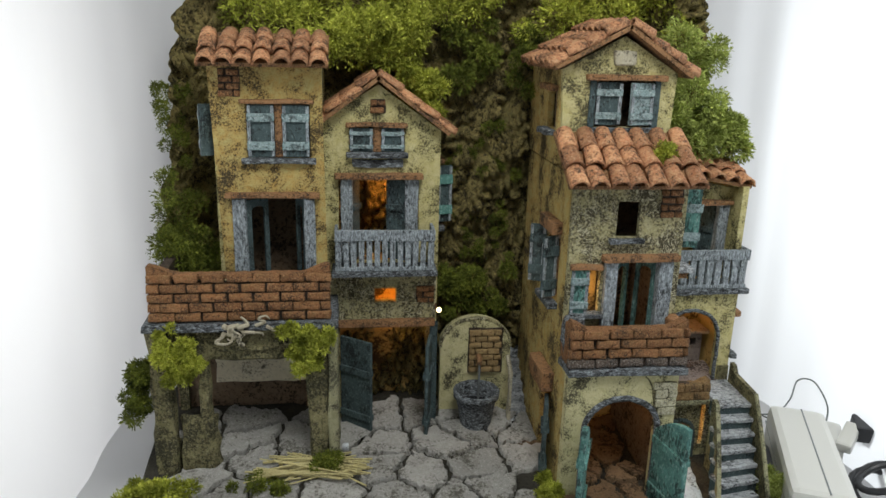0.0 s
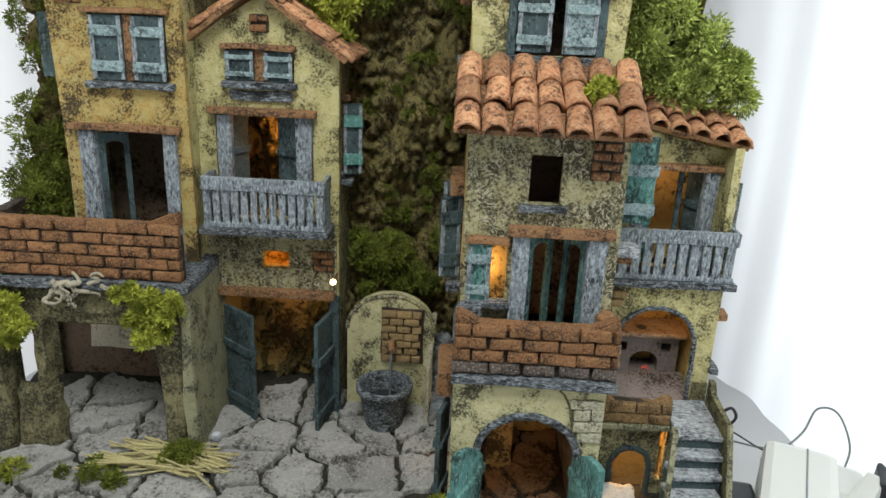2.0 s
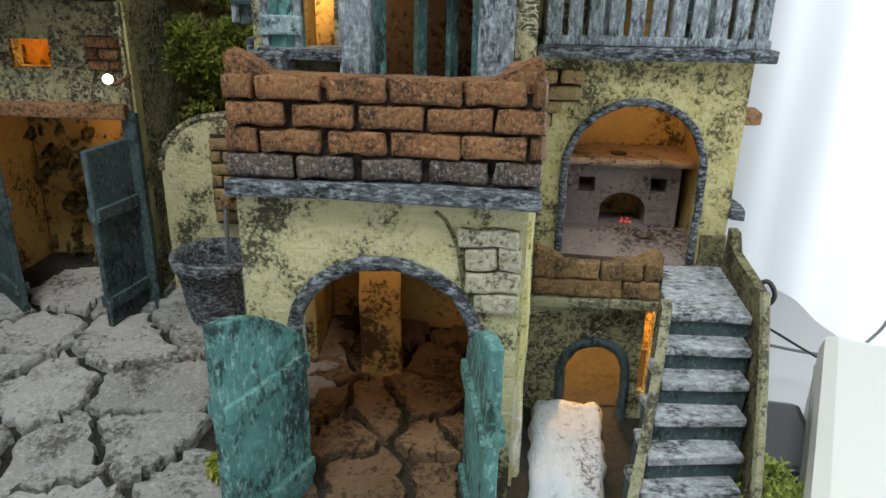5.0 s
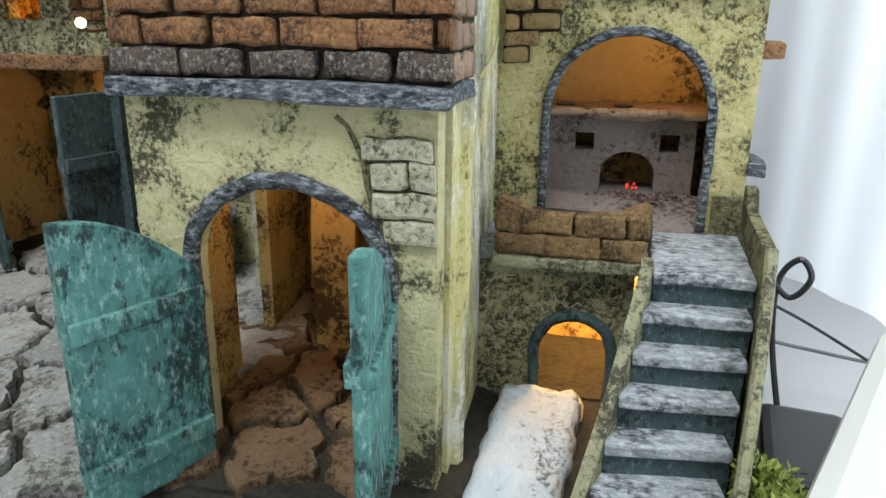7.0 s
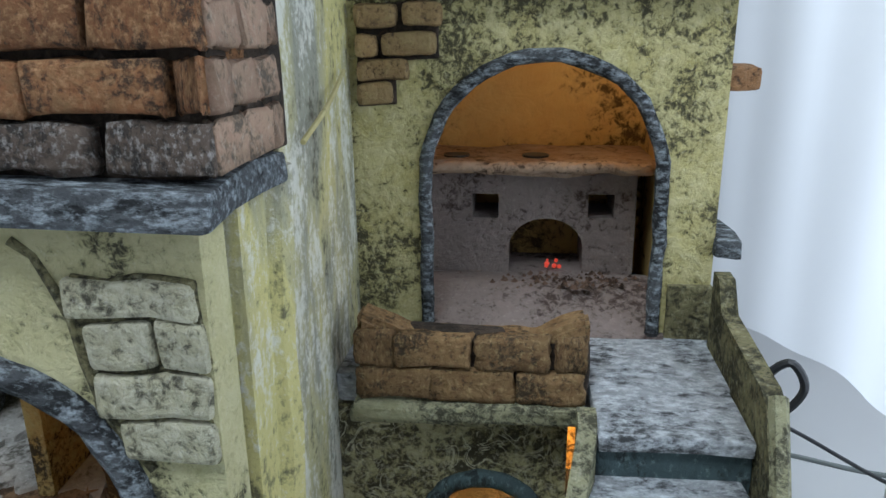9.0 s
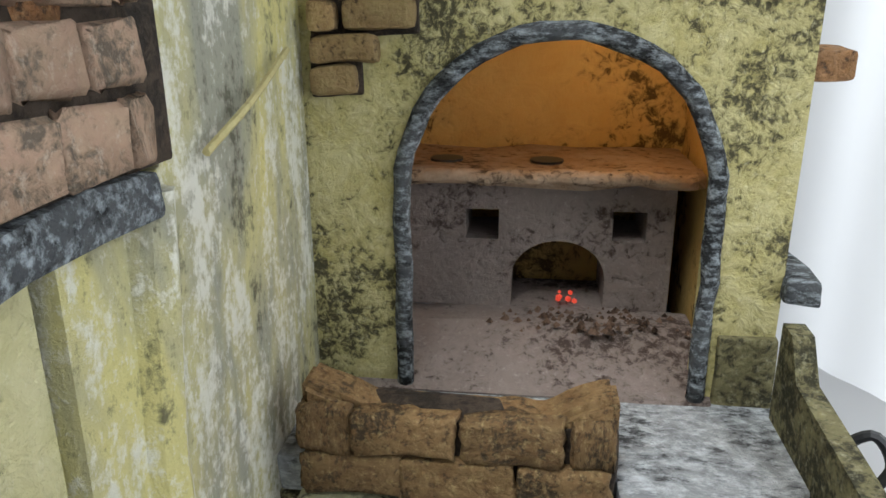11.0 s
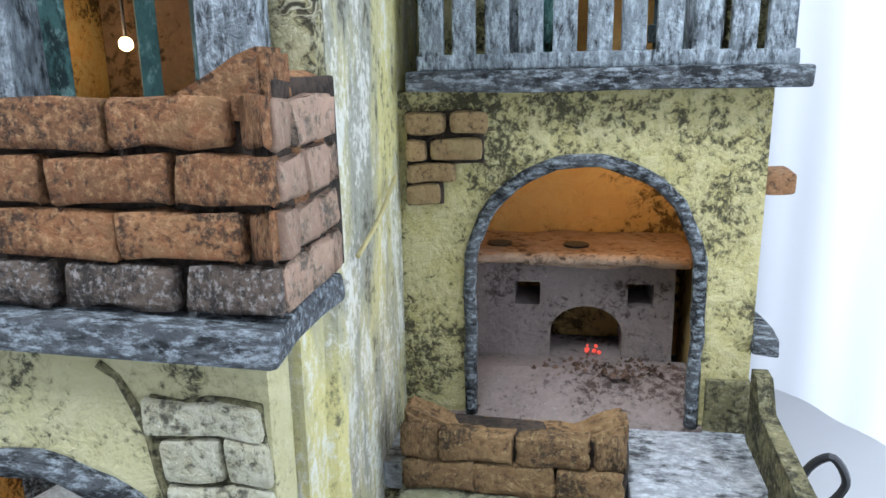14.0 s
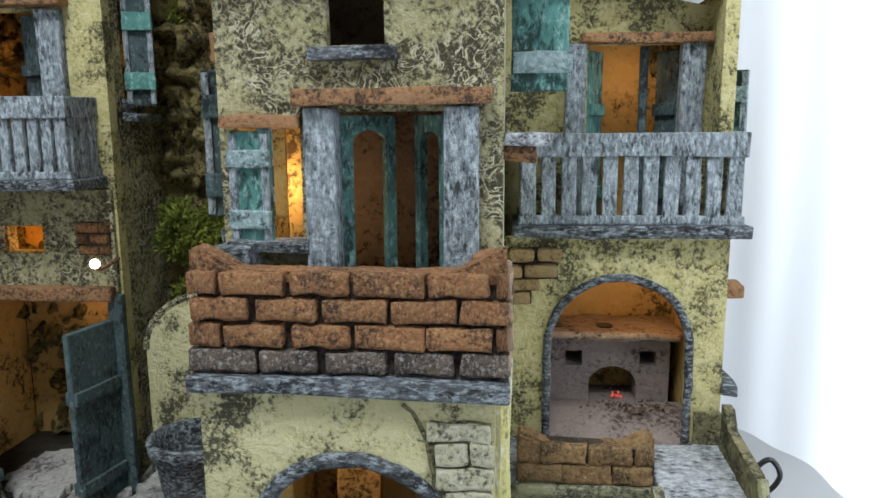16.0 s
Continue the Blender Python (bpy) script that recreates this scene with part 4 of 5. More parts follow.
part("handrail", tube(smooth_path([(0.095, 0.734, 0.056), (0.096, 0.760, 0.070), (0.097, 0.79, 0.086)]), 0.0026, 7), PALE_WOOD, st, "pale bent wooden stick")

# ---- tower ----
TY, BY = 0.633, 0.603
tw = thing("tower_house", (0.172, BY, -0.02), "tall yellow plaster tower house over an arched doorway", "house")
part("base_wall", panel([(0.118, -0.035), (0.2275, -0.035), (0.2275, 0.119), (0.118, 0.119)],
     [arched(0.138, 0.2105, -0.034, 0.060, 0.031)], BY, 0.010), PLASTER_CLEAN, tw)
arch_trim(tw, 0.1375, 0.211, -0.03, 0.060, 0.0325, BY - 0.0002, 0.0031, GREY_STONE)
part("side_wall", panel(rect_loop(BY + 0.010, 0.80, -0.035, 0.116), [rect_loop(0.656, 0.690, -0.03, 0.075)], 0.118, 0.006, "x"), PLASTER_OCHRE, tw)
part("side_wall", panel([(BY + 0.010, -0.035), (0.80, -0.035), (0.80, 0.300), (TY + 0.0065, 0.300), (TY + 0.0065, 0.124), (BY + 0.012, 0.118)], [], 0.2235, 0.006, "x"), PLASTER_SIDE, tw)
part("side_moulding", tube([wob((0.2285, 0.622 + 0.0015 * i, -0.03 + 0.019 * i), 0.0015, 60) for i in range(9)], 0.005, 8), PLASTER_SIDE, tw)
ledge(tw, "ledge", 0.1165, 0.2325, BY - 0.007, TY, 0.1185, 0.125, GREY_STONE, 0.0016)
part("inner_wall", box(0.124, 0.2235, 0.735, 0.741, -0.035, 0.112), INNER, tw)
part("inner_partition", box(0.150, 0.172, 0.680, 0.686, -0.03, 0.110, 3, 0.002), INNER, tw)
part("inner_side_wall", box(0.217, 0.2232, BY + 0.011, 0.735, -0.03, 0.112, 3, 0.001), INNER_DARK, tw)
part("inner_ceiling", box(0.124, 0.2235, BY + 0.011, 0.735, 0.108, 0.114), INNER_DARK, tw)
part("inner_floor", box(0.119, 0.2265, BY + 0.002, 0.735, -0.048, -0.0185), SOIL, tw)
tcore = part("parapet", box(0.1190, 0.2300, BY + 0.0005, BY + 0.012, 0.125, 0.1605, 3, 0.0008), MORTAR, tw, "red brick parapet with a scooped worn top")
brick_rows(tcore, [BG, BR, BR, BR, BR], (0.1172, BY - 0.003), (1, 0, 0), 0.1145, 0.1255, 4, 0.0230, 0.0080, 0.0016,
           lambda s: 0.17)
worn_top(tcore, 0.1172, 0.2312, BY - 0.0004, BY + 0.0125, 0.1628, 0.1715, 0.020, BRICK)
for xs in (0.1172, 0.2185):
    part("parapet_return", box(xs, xs + 0.0125, BY + 0.008, TY, 0.125, 0.167, 3, 0.0022, 0.003), BRICK, tw, "worn end of the brick parapet")
side_core = part("parapet_side", box(0.2285, 0.2312, BY + 0.002, TY + 0.0075, 0.1250, 0.166, 2, 0.0006), MORTAR, tw)
SB = brick_set(0.0115, 0.0080, 0.003, painted("pink_brick", (0.36, 0.25, 0.17), (0.33, 0.21, 0.15), (0.10, 0.08, 0.06), 0.40, 420, 60, (0.48, 0.40, 0.32), 0.2, 0.0006, vary=0.3))
brick_rows(side_core, SB, (0.2328, BY), (0, 1, 0), 0.030, 0.1255, 4, 0.0115, 0.0080, 0.0014, None, Vector((1, 0, 0)))
BARE = painted("bare_block", (0.46, 0.43, 0.28), (0.52, 0.50, 0.38), (0.06, 0.056, 0.04), 0.40, 420, 60, (0.62, 0.60, 0.48), 0.25, 0.0014, vary=0.2, blotch=0.4)
bare = part("brick_patch", box(0.2040, 0.2268, BY - 0.0006, BY + 0.003, 0.0735, 0.1085, 3, 0.0018), PILLAR, tw, "bare blocks where plaster fell off")
for xa, xb, za, hb in ((0.2030, 0.2266, 0.1012, 0.0068), (0.2058, 0.2180, 0.0918, 0.0084), (0.2188, 0.2270, 0.0915, 0.0096), (0.2058, 0.2270, 0.0826, 0.0082), (0.2100, 0.2270, 0.0738, 0.0080)):
    part("block", box(xa, xb, BY - 0.0022, BY + 0.002, za, za + hb, 2, 0.0014, 0.0018), BARE, bare)
# broken plaster rim; its shadow border is put into the dark tube colour
part("broken_edge_shade", tube([wob((x, BY - 0.0004, z), 0.0012, 150) for x, z in ((0.1935, 0.1145), (0.1975, 0.1110), (0.2010, 0.1060), (0.2030, 0.1000), (0.2042, 0.0930), (0.2060, 0.0850), (0.2095, 0.0770), (0.2140, 0.0715))], 0.0009, 6), PILLAR, bare, "broken rim of the plaster with its shadow in the dark colour")
part("front_wall", panel(rect_loop(0.1195, 0.2295, 0.1252, 0.300), [rect_loop(0.160, 0.2165, 0.126, 0.219), rect_loop(0.1235, 0.1515, 0.1675, 0.213), rect_loop(0.163, 0.185, 0.2435, 0.2775)], TY, 0.006), PLASTER_WORN, tw)
part("side_wall", panel(rect_loop(TY + 0.0065, 0.80, 0.1165, 0.300), [rect_loop(0.66, 0.70, 0.170, 0.240)], 0.1185, 0.006, "x"), PLASTER_OCHRE, tw)
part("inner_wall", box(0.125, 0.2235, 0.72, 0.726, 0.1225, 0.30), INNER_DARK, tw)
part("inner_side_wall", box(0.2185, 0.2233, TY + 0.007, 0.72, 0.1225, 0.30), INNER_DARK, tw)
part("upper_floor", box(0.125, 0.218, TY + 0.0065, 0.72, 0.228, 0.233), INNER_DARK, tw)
ledge(tw, "lintel", 0.151, 0.2255, TY - 0.010, TY + 0.003, 0.2215, 0.2275, TERRA)
ledge(tw, "lintel", 0.121, 0.1525, TY - 0.006, TY + 0.003, 0.213, 0.218, TERRA)
ledge(tw, "window_sill", 0.123, 0.1555, TY - 0.008, TY + 0.003, 0.1650, 0.1700, GREY_STONE)
ledge(tw, "window_sill", 0.157, 0.190, TY - 0.006, TY + 0.003, 0.238, 0.243, GREY_STONE)
ledge(tw, "door_jamb", 0.1545, 0.1665, TY - 0.007, TY + 0.004, 0.1235, 0.2205, GREY_WOOD)
ledge(tw, "door_jamb", 0.2075, 0.2205, TY - 0.007, TY + 0.004, 0.1235, 0.2205, GREY_WOOD)
glazed_leaf(tw, (0.1665, TY + 0.003, 0.1235), 0.024, 0.094, 36, TEAL_MID)
glazed_leaf(tw, (0.2075, TY + 0.003, 0.1235), -0.021, 0.094, -48, TEAL_MID)
hinged_shutter(tw, (0.1235, TY - 0.001, 0.168), 0.0165, 0.044, -8, TEAL)
# added panel that catches the hidden fill lamp, for the bright inner wall
part("lit_panel", box(0.1390, 0.1560, TY + 0.022, TY + 0.025, 0.150, 0.226, 1, 0.0005), INNER, tw)
patch(tw, 0.204, 0.2245, 0.262, TY, 5, BS, 0.0125, 0.0056)
leaf(tw, (0.1385, BY - 0.002, -0.016), 0.048, 0.102, -114, TEAL, 0.026, name="door", thick=0.005)
leaf(tw, (0.2125, BY - 0.002, -0.016), -0.050, 0.102, 100, TEAL, 0.026, name="door", thick=0.005)
tiled_roof("roof", tw, (0.109, TY - 0.020, 0.296), (0.236, TY - 0.020, 0.296), (0, 0.062, 0.040), 7, 3)
UY = 0.682
part("upper_wall", panel([(0.120, 0.322), (0.226, 0.322), (0.2285, 0.391), (0.174, 0.424), (0.1155, 0.393)], [rect_loop(0.143, 0.2125, 0.340, 0.3835)], UY, 0.006), PLASTER, tw)
part("upper_side_wall", panel([(UY + 0.0065, 0.302), (0.80, 0.302), (0.80, 0.392), (UY + 0.0065, 0.392)], [rect_loop(0.70, 0.73, 0.335, 0.372)], 0.117, 0.006, "x"), PLASTER_OCHRE, tw)
part("upper_side_wall", panel(rect_loop(UY + 0.0065, 0.80, 0.302, 0.390), [], 0.222, 0.006, "x"), PLASTER, tw)
part("inner_wall", box(0.123, 0.222, 0.72, 0.726, 0.325, 0.40), INNER_DARK, tw)
ledge(tw, "lintel", 0.1385, 0.2175, UY - 0.008, UY + 0.003, 0.3835, 0.389, TERRA)
ledge(tw, "window_sill", 0.139, 0.2165, UY - 0.008, UY + 0.003, 0.334, 0.340, GREY_STONE)
hinged_shutter(tw, (0.150, UY - 0.001, 0.342), 0.024, 0.040, -6)
hinged_shutter(tw, (0.206, UY - 0.001, 0.342), -0.024, 0.040, 12, PALE_TEAL)
for xa in (0.143, 0.2065):
    part("window_frame", box(xa, xa + 0.006, UY - 0.002, UY + 0.004, 0.340, 0.3835, 1, 0.0004), TEAL_DARK, tw)
part("gable_block", box(0.164, 0.185, UY - 0.005, UY + 0.003, 0.398, 0.411, 2, 0.002, 0.002), PALE_WOOD, tw, "pale square stone in the gable")
for sgn, a in ((-1, (0.104, 0.396)), (1, (0.240, 0.390))):
    apex = Vector((0.174, UY - 0.013, 0.434))
    e = Vector((a[0], UY - 0.013, a[1]))
    tiled_roof("roof", tw, (e.x, 0.78, e.z) if sgn < 0 else e, e if sgn < 0 else (e.x, 0.78, e.z), apex - e, 6, 4)
part("corner_stone", box(0.117, 0.136, BY + 0.013, TY - 0.002, 0.125, 0.1690, 4, 0.004, 0.007), GREY_STONE, tw, "rounded grey stone in the parapet corner")
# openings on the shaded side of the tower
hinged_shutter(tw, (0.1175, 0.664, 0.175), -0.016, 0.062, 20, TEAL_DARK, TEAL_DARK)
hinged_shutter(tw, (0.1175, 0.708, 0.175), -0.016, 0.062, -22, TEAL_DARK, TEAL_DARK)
ledge(tw, "side_sill", 0.108, 0.119, 0.655, 0.705, 0.164, 0.170, GREY_STONE)
ledge(tw, "side_lintel", 0.108, 0.119, 0.655, 0.702, 0.240, 0.252, TERRA)
ledge(tw, "side_lintel", 0.105, 0.1175, 0.645, 0.698, 0.080, 0.100, TERRA)
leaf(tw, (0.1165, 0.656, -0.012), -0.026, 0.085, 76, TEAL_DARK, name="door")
ledge(tw, "side_lintel", 0.108, 0.1165, 0.695, 0.735, 0.372, 0.378, TERRA)
ledge(tw, "side_sill", 0.108, 0.1165, 0.695, 0.735, 0.329, 0.335, GREY_STONE)
side_shutter = part("side_shutter", box(0.2322, 0.2545, 0.6535, 0.6565, 0.2265, 0.290, 2, 0.0006, 0.0008), TEAL, tw, "teal shutter standing open from the side wall")
for zc in (0.2335, 0.262):
    part("crossbar", box(0.2330, 0.2560, 0.6515, 0.6536, zc, zc + 0.0085, 1, 0.0006, 0.0007), PALE_TEAL, side_shutter)
ledge(tw, "side_sill", 0.2296, 0.2475, 0.636, 0.662, 0.2055, 0.2105, STEP_STONE)
ledge(tw, "side_bracket", 0.2296, 0.2420, 0.640, 0.657, 0.1995, 0.2054, TERRA)
ledge(tw, "side_lintel", 0.2296, 0.2440, 0.636, 0.664, 0.2910, 0.2960, TERRA)
solid("twig", tube(smooth_path([(0.2315, 0.650, 0.124), (0.2325, 0.668, 0.130), (0.2315, 0.690, 0.137)]), 0.0007, 6), STRAW, "thin dry twig stuck to the tower wall", "twig")

glow = bmesh.new()
bmesh.ops.create_icosphere(glow, subdivisions=2, radius=0.0022, matrix=Matrix.Translation((0.1460, 0.700, 0.176)))
room_lamp = thing("room_bulb", (0.1460, 0.700, 0.176), "tiny lit bulb hanging inside the tower room", "bulb")
part("bulb", glow, BULB_DIM, room_lamp, "", True)
part("wire", tube([(0.1460, 0.700, 0.176), (0.1460, 0.700, 0.2285)], 0.0006, 6), BLACK_PLASTIC, room_lamp)

# ---- kitchen house ----
KY, FRONT = 0.705, 0.672
kh = thing("kitchen_house", (0.285, FRONT, -0.02), "yellow plaster house with an arched oven kitchen", "house")
part("front_wall", panel([(0.2295, 0.055), (0.336, 0.055), (0.336, 0.1604), (0.2295, 0.1604)], [arched(0.2515, 0.3195, 0.0555, 0.106, 0.034)], KY, 0.008), PLASTER, kh)
arch_trim(kh, 0.2512, 0.3198, 0.056, 0.106, 0.0345, KY - 0.0003, 0.0021, GREY_STONE)
part("pillar_foot", box(0.3235, 0.3365, KY - 0.002, KY + 0.004, 0.056, 0.074, 1, 0.0005), PILLAR, kh)
part("floor_slab", box(0.2296, 0.337, FRONT, 0.79, 0.048, 0.0565, 2, 0.0008), STEP_STONE, kh)
part("inner_wall", box(0.2296, 0.330, 0.765, 0.771, 0.0565, 0.157), INNER, kh)
part("inner_side_wall", box(0.2297, 0.2355, KY + 0.008, 0.765, 0.0565, 0.157), INNER, kh)
part("inner_side_wall", box(0.3235, 0.3295, KY + 0.008, 0.765, 0.0565, 0.157), INNER, kh)
part("ceiling_board", box(0.236, 0.3235, KY + 0.008, 0.765, 0.150, 0.156), INNER, kh)
part("side_wall", panel(rect_loop(KY + 0.008, 0.80, -0.035, 0.275), [], 0.330, 0.0065, "x"), PLASTER, kh)
part("side_wall", panel(rect_loop(FRONT + 0.008, KY + 0.0078, -0.035, 0.048), [], 0.3295, 0.0065, "x"), PLASTER_WORN, kh)
part("base_wall", panel([(0.2296, -0.035), (0.336, -0.035), (0.336, 0.0478), (0.2296, 0.0478)],
     [arched(0.2555, 0.286, -0.022, 0.010, 0.014), rect_loop(0.2935, 0.2985, -0.004, 0.0455)], FRONT, 0.008), PLASTER_WORN, kh)
arch_trim(kh, 0.2545, 0.287, -0.022, 0.010, 0.016, FRONT - 0.0005, 0.0026, TEAL_DARK)
part("cellar_back", box(0.2296, 0.330, 0.735, 0.741, -0.035, 0.0478), INNER, kh)
part("cellar_floor", box(0.2296, 0.330, FRONT + 0.008, 0.735, -0.04, -0.016), SOIL, kh)
lw = part("low_wall", box(0.2375, 0.2975, FRONT - 0.004, FRONT + 0.007, 0.050, 0.0700, 4, 0.0016, 0.002), MORTAR, kh, "low weathered brick wall")
BROWN = painted("brown_brick", (0.22, 0.125, 0.055), (0.27, 0.175, 0.08), (0.05, 0.035, 0.02), 0.40, 520, 60, (0.46, 0.34, 0.16), 0.26, 0.0014, vary=0.4)
LB = brick_set(0.0205, 0.0090, 0.005, BROWN)
brick_rows(lw, LB, (0.2370, FRONT - 0.0065), (1, 0, 0), 0.0605, 0.0530, 2, 0.0198, 0.0084, 0.0010)
ledge(kh, "string_course", 0.2365, 0.2975, FRONT - 0.0095, FRONT - 0.002, 0.0482, 0.0530, PILLAR_EDGE)
worn_top(lw, 0.2368, 0.2980, FRONT - 0.0035, FRONT + 0.0072, 0.0700, 0.0758, 0.016, BROWN)
ledge(kh, "string_course", 0.2335, 0.270, FRONT - 0.003, FRONT + 0.002, 0.0435, 0.0475, PILLAR_EDGE)
kp = part("brick_patch", box(0.2318, 0.2435, KY - 0.0012, KY + 0.003, 0.1265, 0.140, 2, 0.0012, bm=box(0.2318, 0.2560, KY - 0.0010, KY + 0.003, 0.1392, 0.1545, 3, 0.0012)), MORTAR, kh, "bare bulging bricks where plaster fell off")
for k, (xa, xb, za) in enumerate(((0.2325, 0.2440, 0.1480), (0.2455, 0.2570, 0.1480), (0.2320, 0.2385, 0.1405), (0.2395, 0.2555, 0.1405), (0.2325, 0.2475, 0.1335), (0.2320, 0.2425, 0.1268))):
    b = box(xa, xb, KY - 0.0048, KY + 0.002, za, za + 0.0062, 2, 0.0012, 0.0018)
    part("brick", b, BRICK_PALE, kp)
balcony(kh, 0.2365, 0.3405, 0.700, 0.735, 0.1665, 0.2095, 11)
part("upper_wall", panel([(0.2296, 0.157), (0.336, 0.157), (0.336, 0.268), (0.2296, 0.290)], [rect_loop(0.2705, 0.3165, 0.1635, 0.252)], 0.735, 0.006), PLASTER, kh)
part("inner_wall", box(0.2296, 0.330, 0.785, 0.791, 0.157, 0.275), INNER, kh)
ledge(kh, "lintel", 0.2665, 0.329, 0.726, 0.738, 0.252, 0.257, TERRA)
ledge(kh, "door_jamb", 0.2595, 0.2695, 0.729, 0.739, 0.164, 0.252, GREY_WOOD)
ledge(kh, "door_jamb", 0.3155, 0.3265, 0.729, 0.739, 0.164, 0.252, GREY_WOOD)
leaf(kh, (0.3155, 0.739, 0.164), -0.017, 0.086, -62, TEAL_DARK, name="door")
leaf(kh, (0.2715, 0.739, 0.164), 0.017, 0.086, 58, TEAL, name="door")
part("mullion", box(0.2975, 0.3015, 0.741, 0.745, 0.164, 0.252, 1, 0.0004), TEAL_DARK, kh)
ledge(kh, "side_bracket", 0.3355, 0.345, 0.708, 0.722, 0.130, 0.137, TERRA)
ledge(kh, "side_sill", 0.3355, 0.343, 0.700, 0.728, 0.083, 0.089, GREY_STONE)
hinged_shutter(kh, (0.3395, 0.752, 0.190), 0.014, 0.050, -25, TEAL)
tiled_roof("roof", kh, (0.228, 0.716, 0.296), (0.341, 0.716, 0.276), (0, 0.06, 0.018), 7, 3)

ov = thing("oven", (0.285, 0.735, 0.0565), "grey plastered cooking hearth with a glowing mouth", "oven")
ramp_floor = box(0.2365, 0.323, 0.702, 0.7355, 0.0565, 0.0665, 5, 0.0012, 0.001)
for v in ramp_floor.verts:
    v.co.z = 0.0565 + (v.co.z - 0.0565) * min(1, max(0.08, (v.co.y - 0.704) / 0.020))
part("hearth_step", ramp_floor, OVEN, ov, "sloping grey plastered hearth floor")
part("body", panel(rect_loop(0.240, 0.3175, 0.066, 0.1015), [rect_loop(0.2628, 0.2718, 0.0855, 0.0938), rect_loop(0.3018, 0.3105, 0.0858, 0.094), arched(0.2755, 0.3005, 0.0665, 0.075, 0.0105)], 0.735, 0.022), OVEN, ov)
part("top", box(0.2368, 0.3225, 0.7285, 0.7648, 0.1015, 0.1058, 5, 0.0014, 0.0012), painted("baked_clay", (0.34, 0.22, 0.13), (0.40, 0.30, 0.22), (0.06, 0.035, 0.02), 0.36, 320, 40), ov, "clay slab top with scorch marks")
part("lip", tube([wob((0.2385 + 0.0020 * i, 0.7285, 0.1040), 0.0012, 160) for i in range(42)], 0.0020, 7), painted("pale_clay", (0.56, 0.42, 0.30), (0.46, 0.32, 0.21), (0.08, 0.05, 0.03), 0.40, 320, 50), ov, "pale crumbling lip of the hearth slab", True)
for i, xc in enumerate((0.257, 0.284)):
    part("fire_hole", lathe([(0.0045, 0), (0.0045, 0.0006)], (xc, 0.742, 0.1056), 14), IRON, ov)
em = bmesh.new()
rnd = random.Random(5)
for k in range(8):
    bmesh.ops.create_icosphere(em, subdivisions=1, radius=rnd.uniform(0.0004, 0.0010), matrix=Matrix.Translation((0.2905 + rnd.uniform(-0.0028, 0.0028), 0.7365 + rnd.uniform(-0.002, 0.002), 0.0675 + rnd.uniform(0, 0.0025))))
solid("embers", em, EMBER, "red glowing embers at the oven mouth", "embers")

ash_v, ash_f = [], []
rnd = random.Random(21)
for k in range(150):
    c = Vector((0.298 + rnd.gauss(0, 0.011), 0.7275 + rnd.gauss(0, 0.005), 0.0668))
    if not (0.2405 < c.x < 0.3205 and 0.718 < c.y < 0.7345):
        continue
    r = rnd.uniform(0.0004, 0.0013)
    i = len(ash_v)
    ash_v += [c + Vector((r * rnd.uniform(0.7, 1.4) * math.cos(a), r * math.sin(a), -0.0004)) for a in (0.3, 1.9, 3.4, 5.0)] + [c + Vector((0, 0, r * 0.8))]
    ash_f += [(i + j, i + (j + 1) % 4, i + 4) for j in range(4)]
ash_me = bpy.data.meshes.new("ash")
ash_me.from_pydata([tuple(v) for v in ash_v], [], ash_f)
ash_me.materials.append(painted("ash_brown", (0.12, 0.07, 0.045), (0.22, 0.15, 0.11), (0.03, 0.02, 0.015), 0.45, 400, 60))
tagged(new("ash", ash_me), "brown ash and crumbs scattered before the oven mouth", "ash", kind="stuff")

# ---- curved outer stairs ----
os_ = thing("curved_stairs", (0.315, 0.62, -0.02), "grey dry-brushed curved stairs with plaster stringers", "stairs")
SN = 7


def stair_at(s):
    """Nose of the stairs at s steps down: left edge, right edge, y, z."""
    return 0.2985 - 0.0028 * s - 0.0001 * s * s, 0.3345 - 0.0014 * s - 0.0001 * s * s, 0.646 - 0.0102 * s, 0.0565 - 0.0118 * s


for i in range(SN):
    xl, xr, y, z = stair_at(i)
    m = pose((xl + xr) / 2, y, 0, 0, 0, 2.0 * i)
    part("step", box(-(xr - xl) / 2, (xr - xl) / 2, 0, 0.022 if i else 0.027, z - 0.0042, z, 2, 0.0007, 0.0009, m=m), STEP_STONE, os_)
    part("riser", box(-(xr - xl) / 2, (xr - xl) / 2, 0.002, 0.020, z - 0.020, z - 0.0038, 1, 0.0006, 0.0006, m=m), TEAL_DARK, os_)


def stringer(side):
    b = bmesh.new()
    rows = []
    n = 22
    for k in range(n + 1):
        s = -4.6 + (SN + 4.6) * k / n if side == "r" else -0.6 + (SN + 0.2) * k / n
        xl, xr, y, z = stair_at(s if s > 0 else 0)
        if s < 0:
            y, z = 0.646 - 0.0115 * s, 0.0565 + 0.001 * -s
        x = xl - 0.0045 if side == "l" else xr + 0.0005
        top = z + ((0.0115 if s > -4.0 else 0.019) if side == "r" else 0.0030)
        top += 0.0008 * noise.noise((s * 2, 1, 1))
        rows.append([b.verts.new(q) for q in ((x, y, top), (x + 0.0045, y, top), (x + 0.0045, y, min(z - 0.03, -0.02)), (x, y, min(z - 0.03, -0.02)))])
    for k in range(n):
        for q in range(4):
            b.faces.new((rows[k][q], rows[k][(q + 1) % 4], rows[k + 1][(q + 1) % 4], rows[k + 1][q]))
    b.faces.new(rows[0])
    b.faces.new(list(reversed(rows[-1])))
    return b


part("stringer", stringer("l"), PILLAR_EDGE, os_, "yellowish plastered stringer")
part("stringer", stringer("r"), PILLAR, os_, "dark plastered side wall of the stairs")
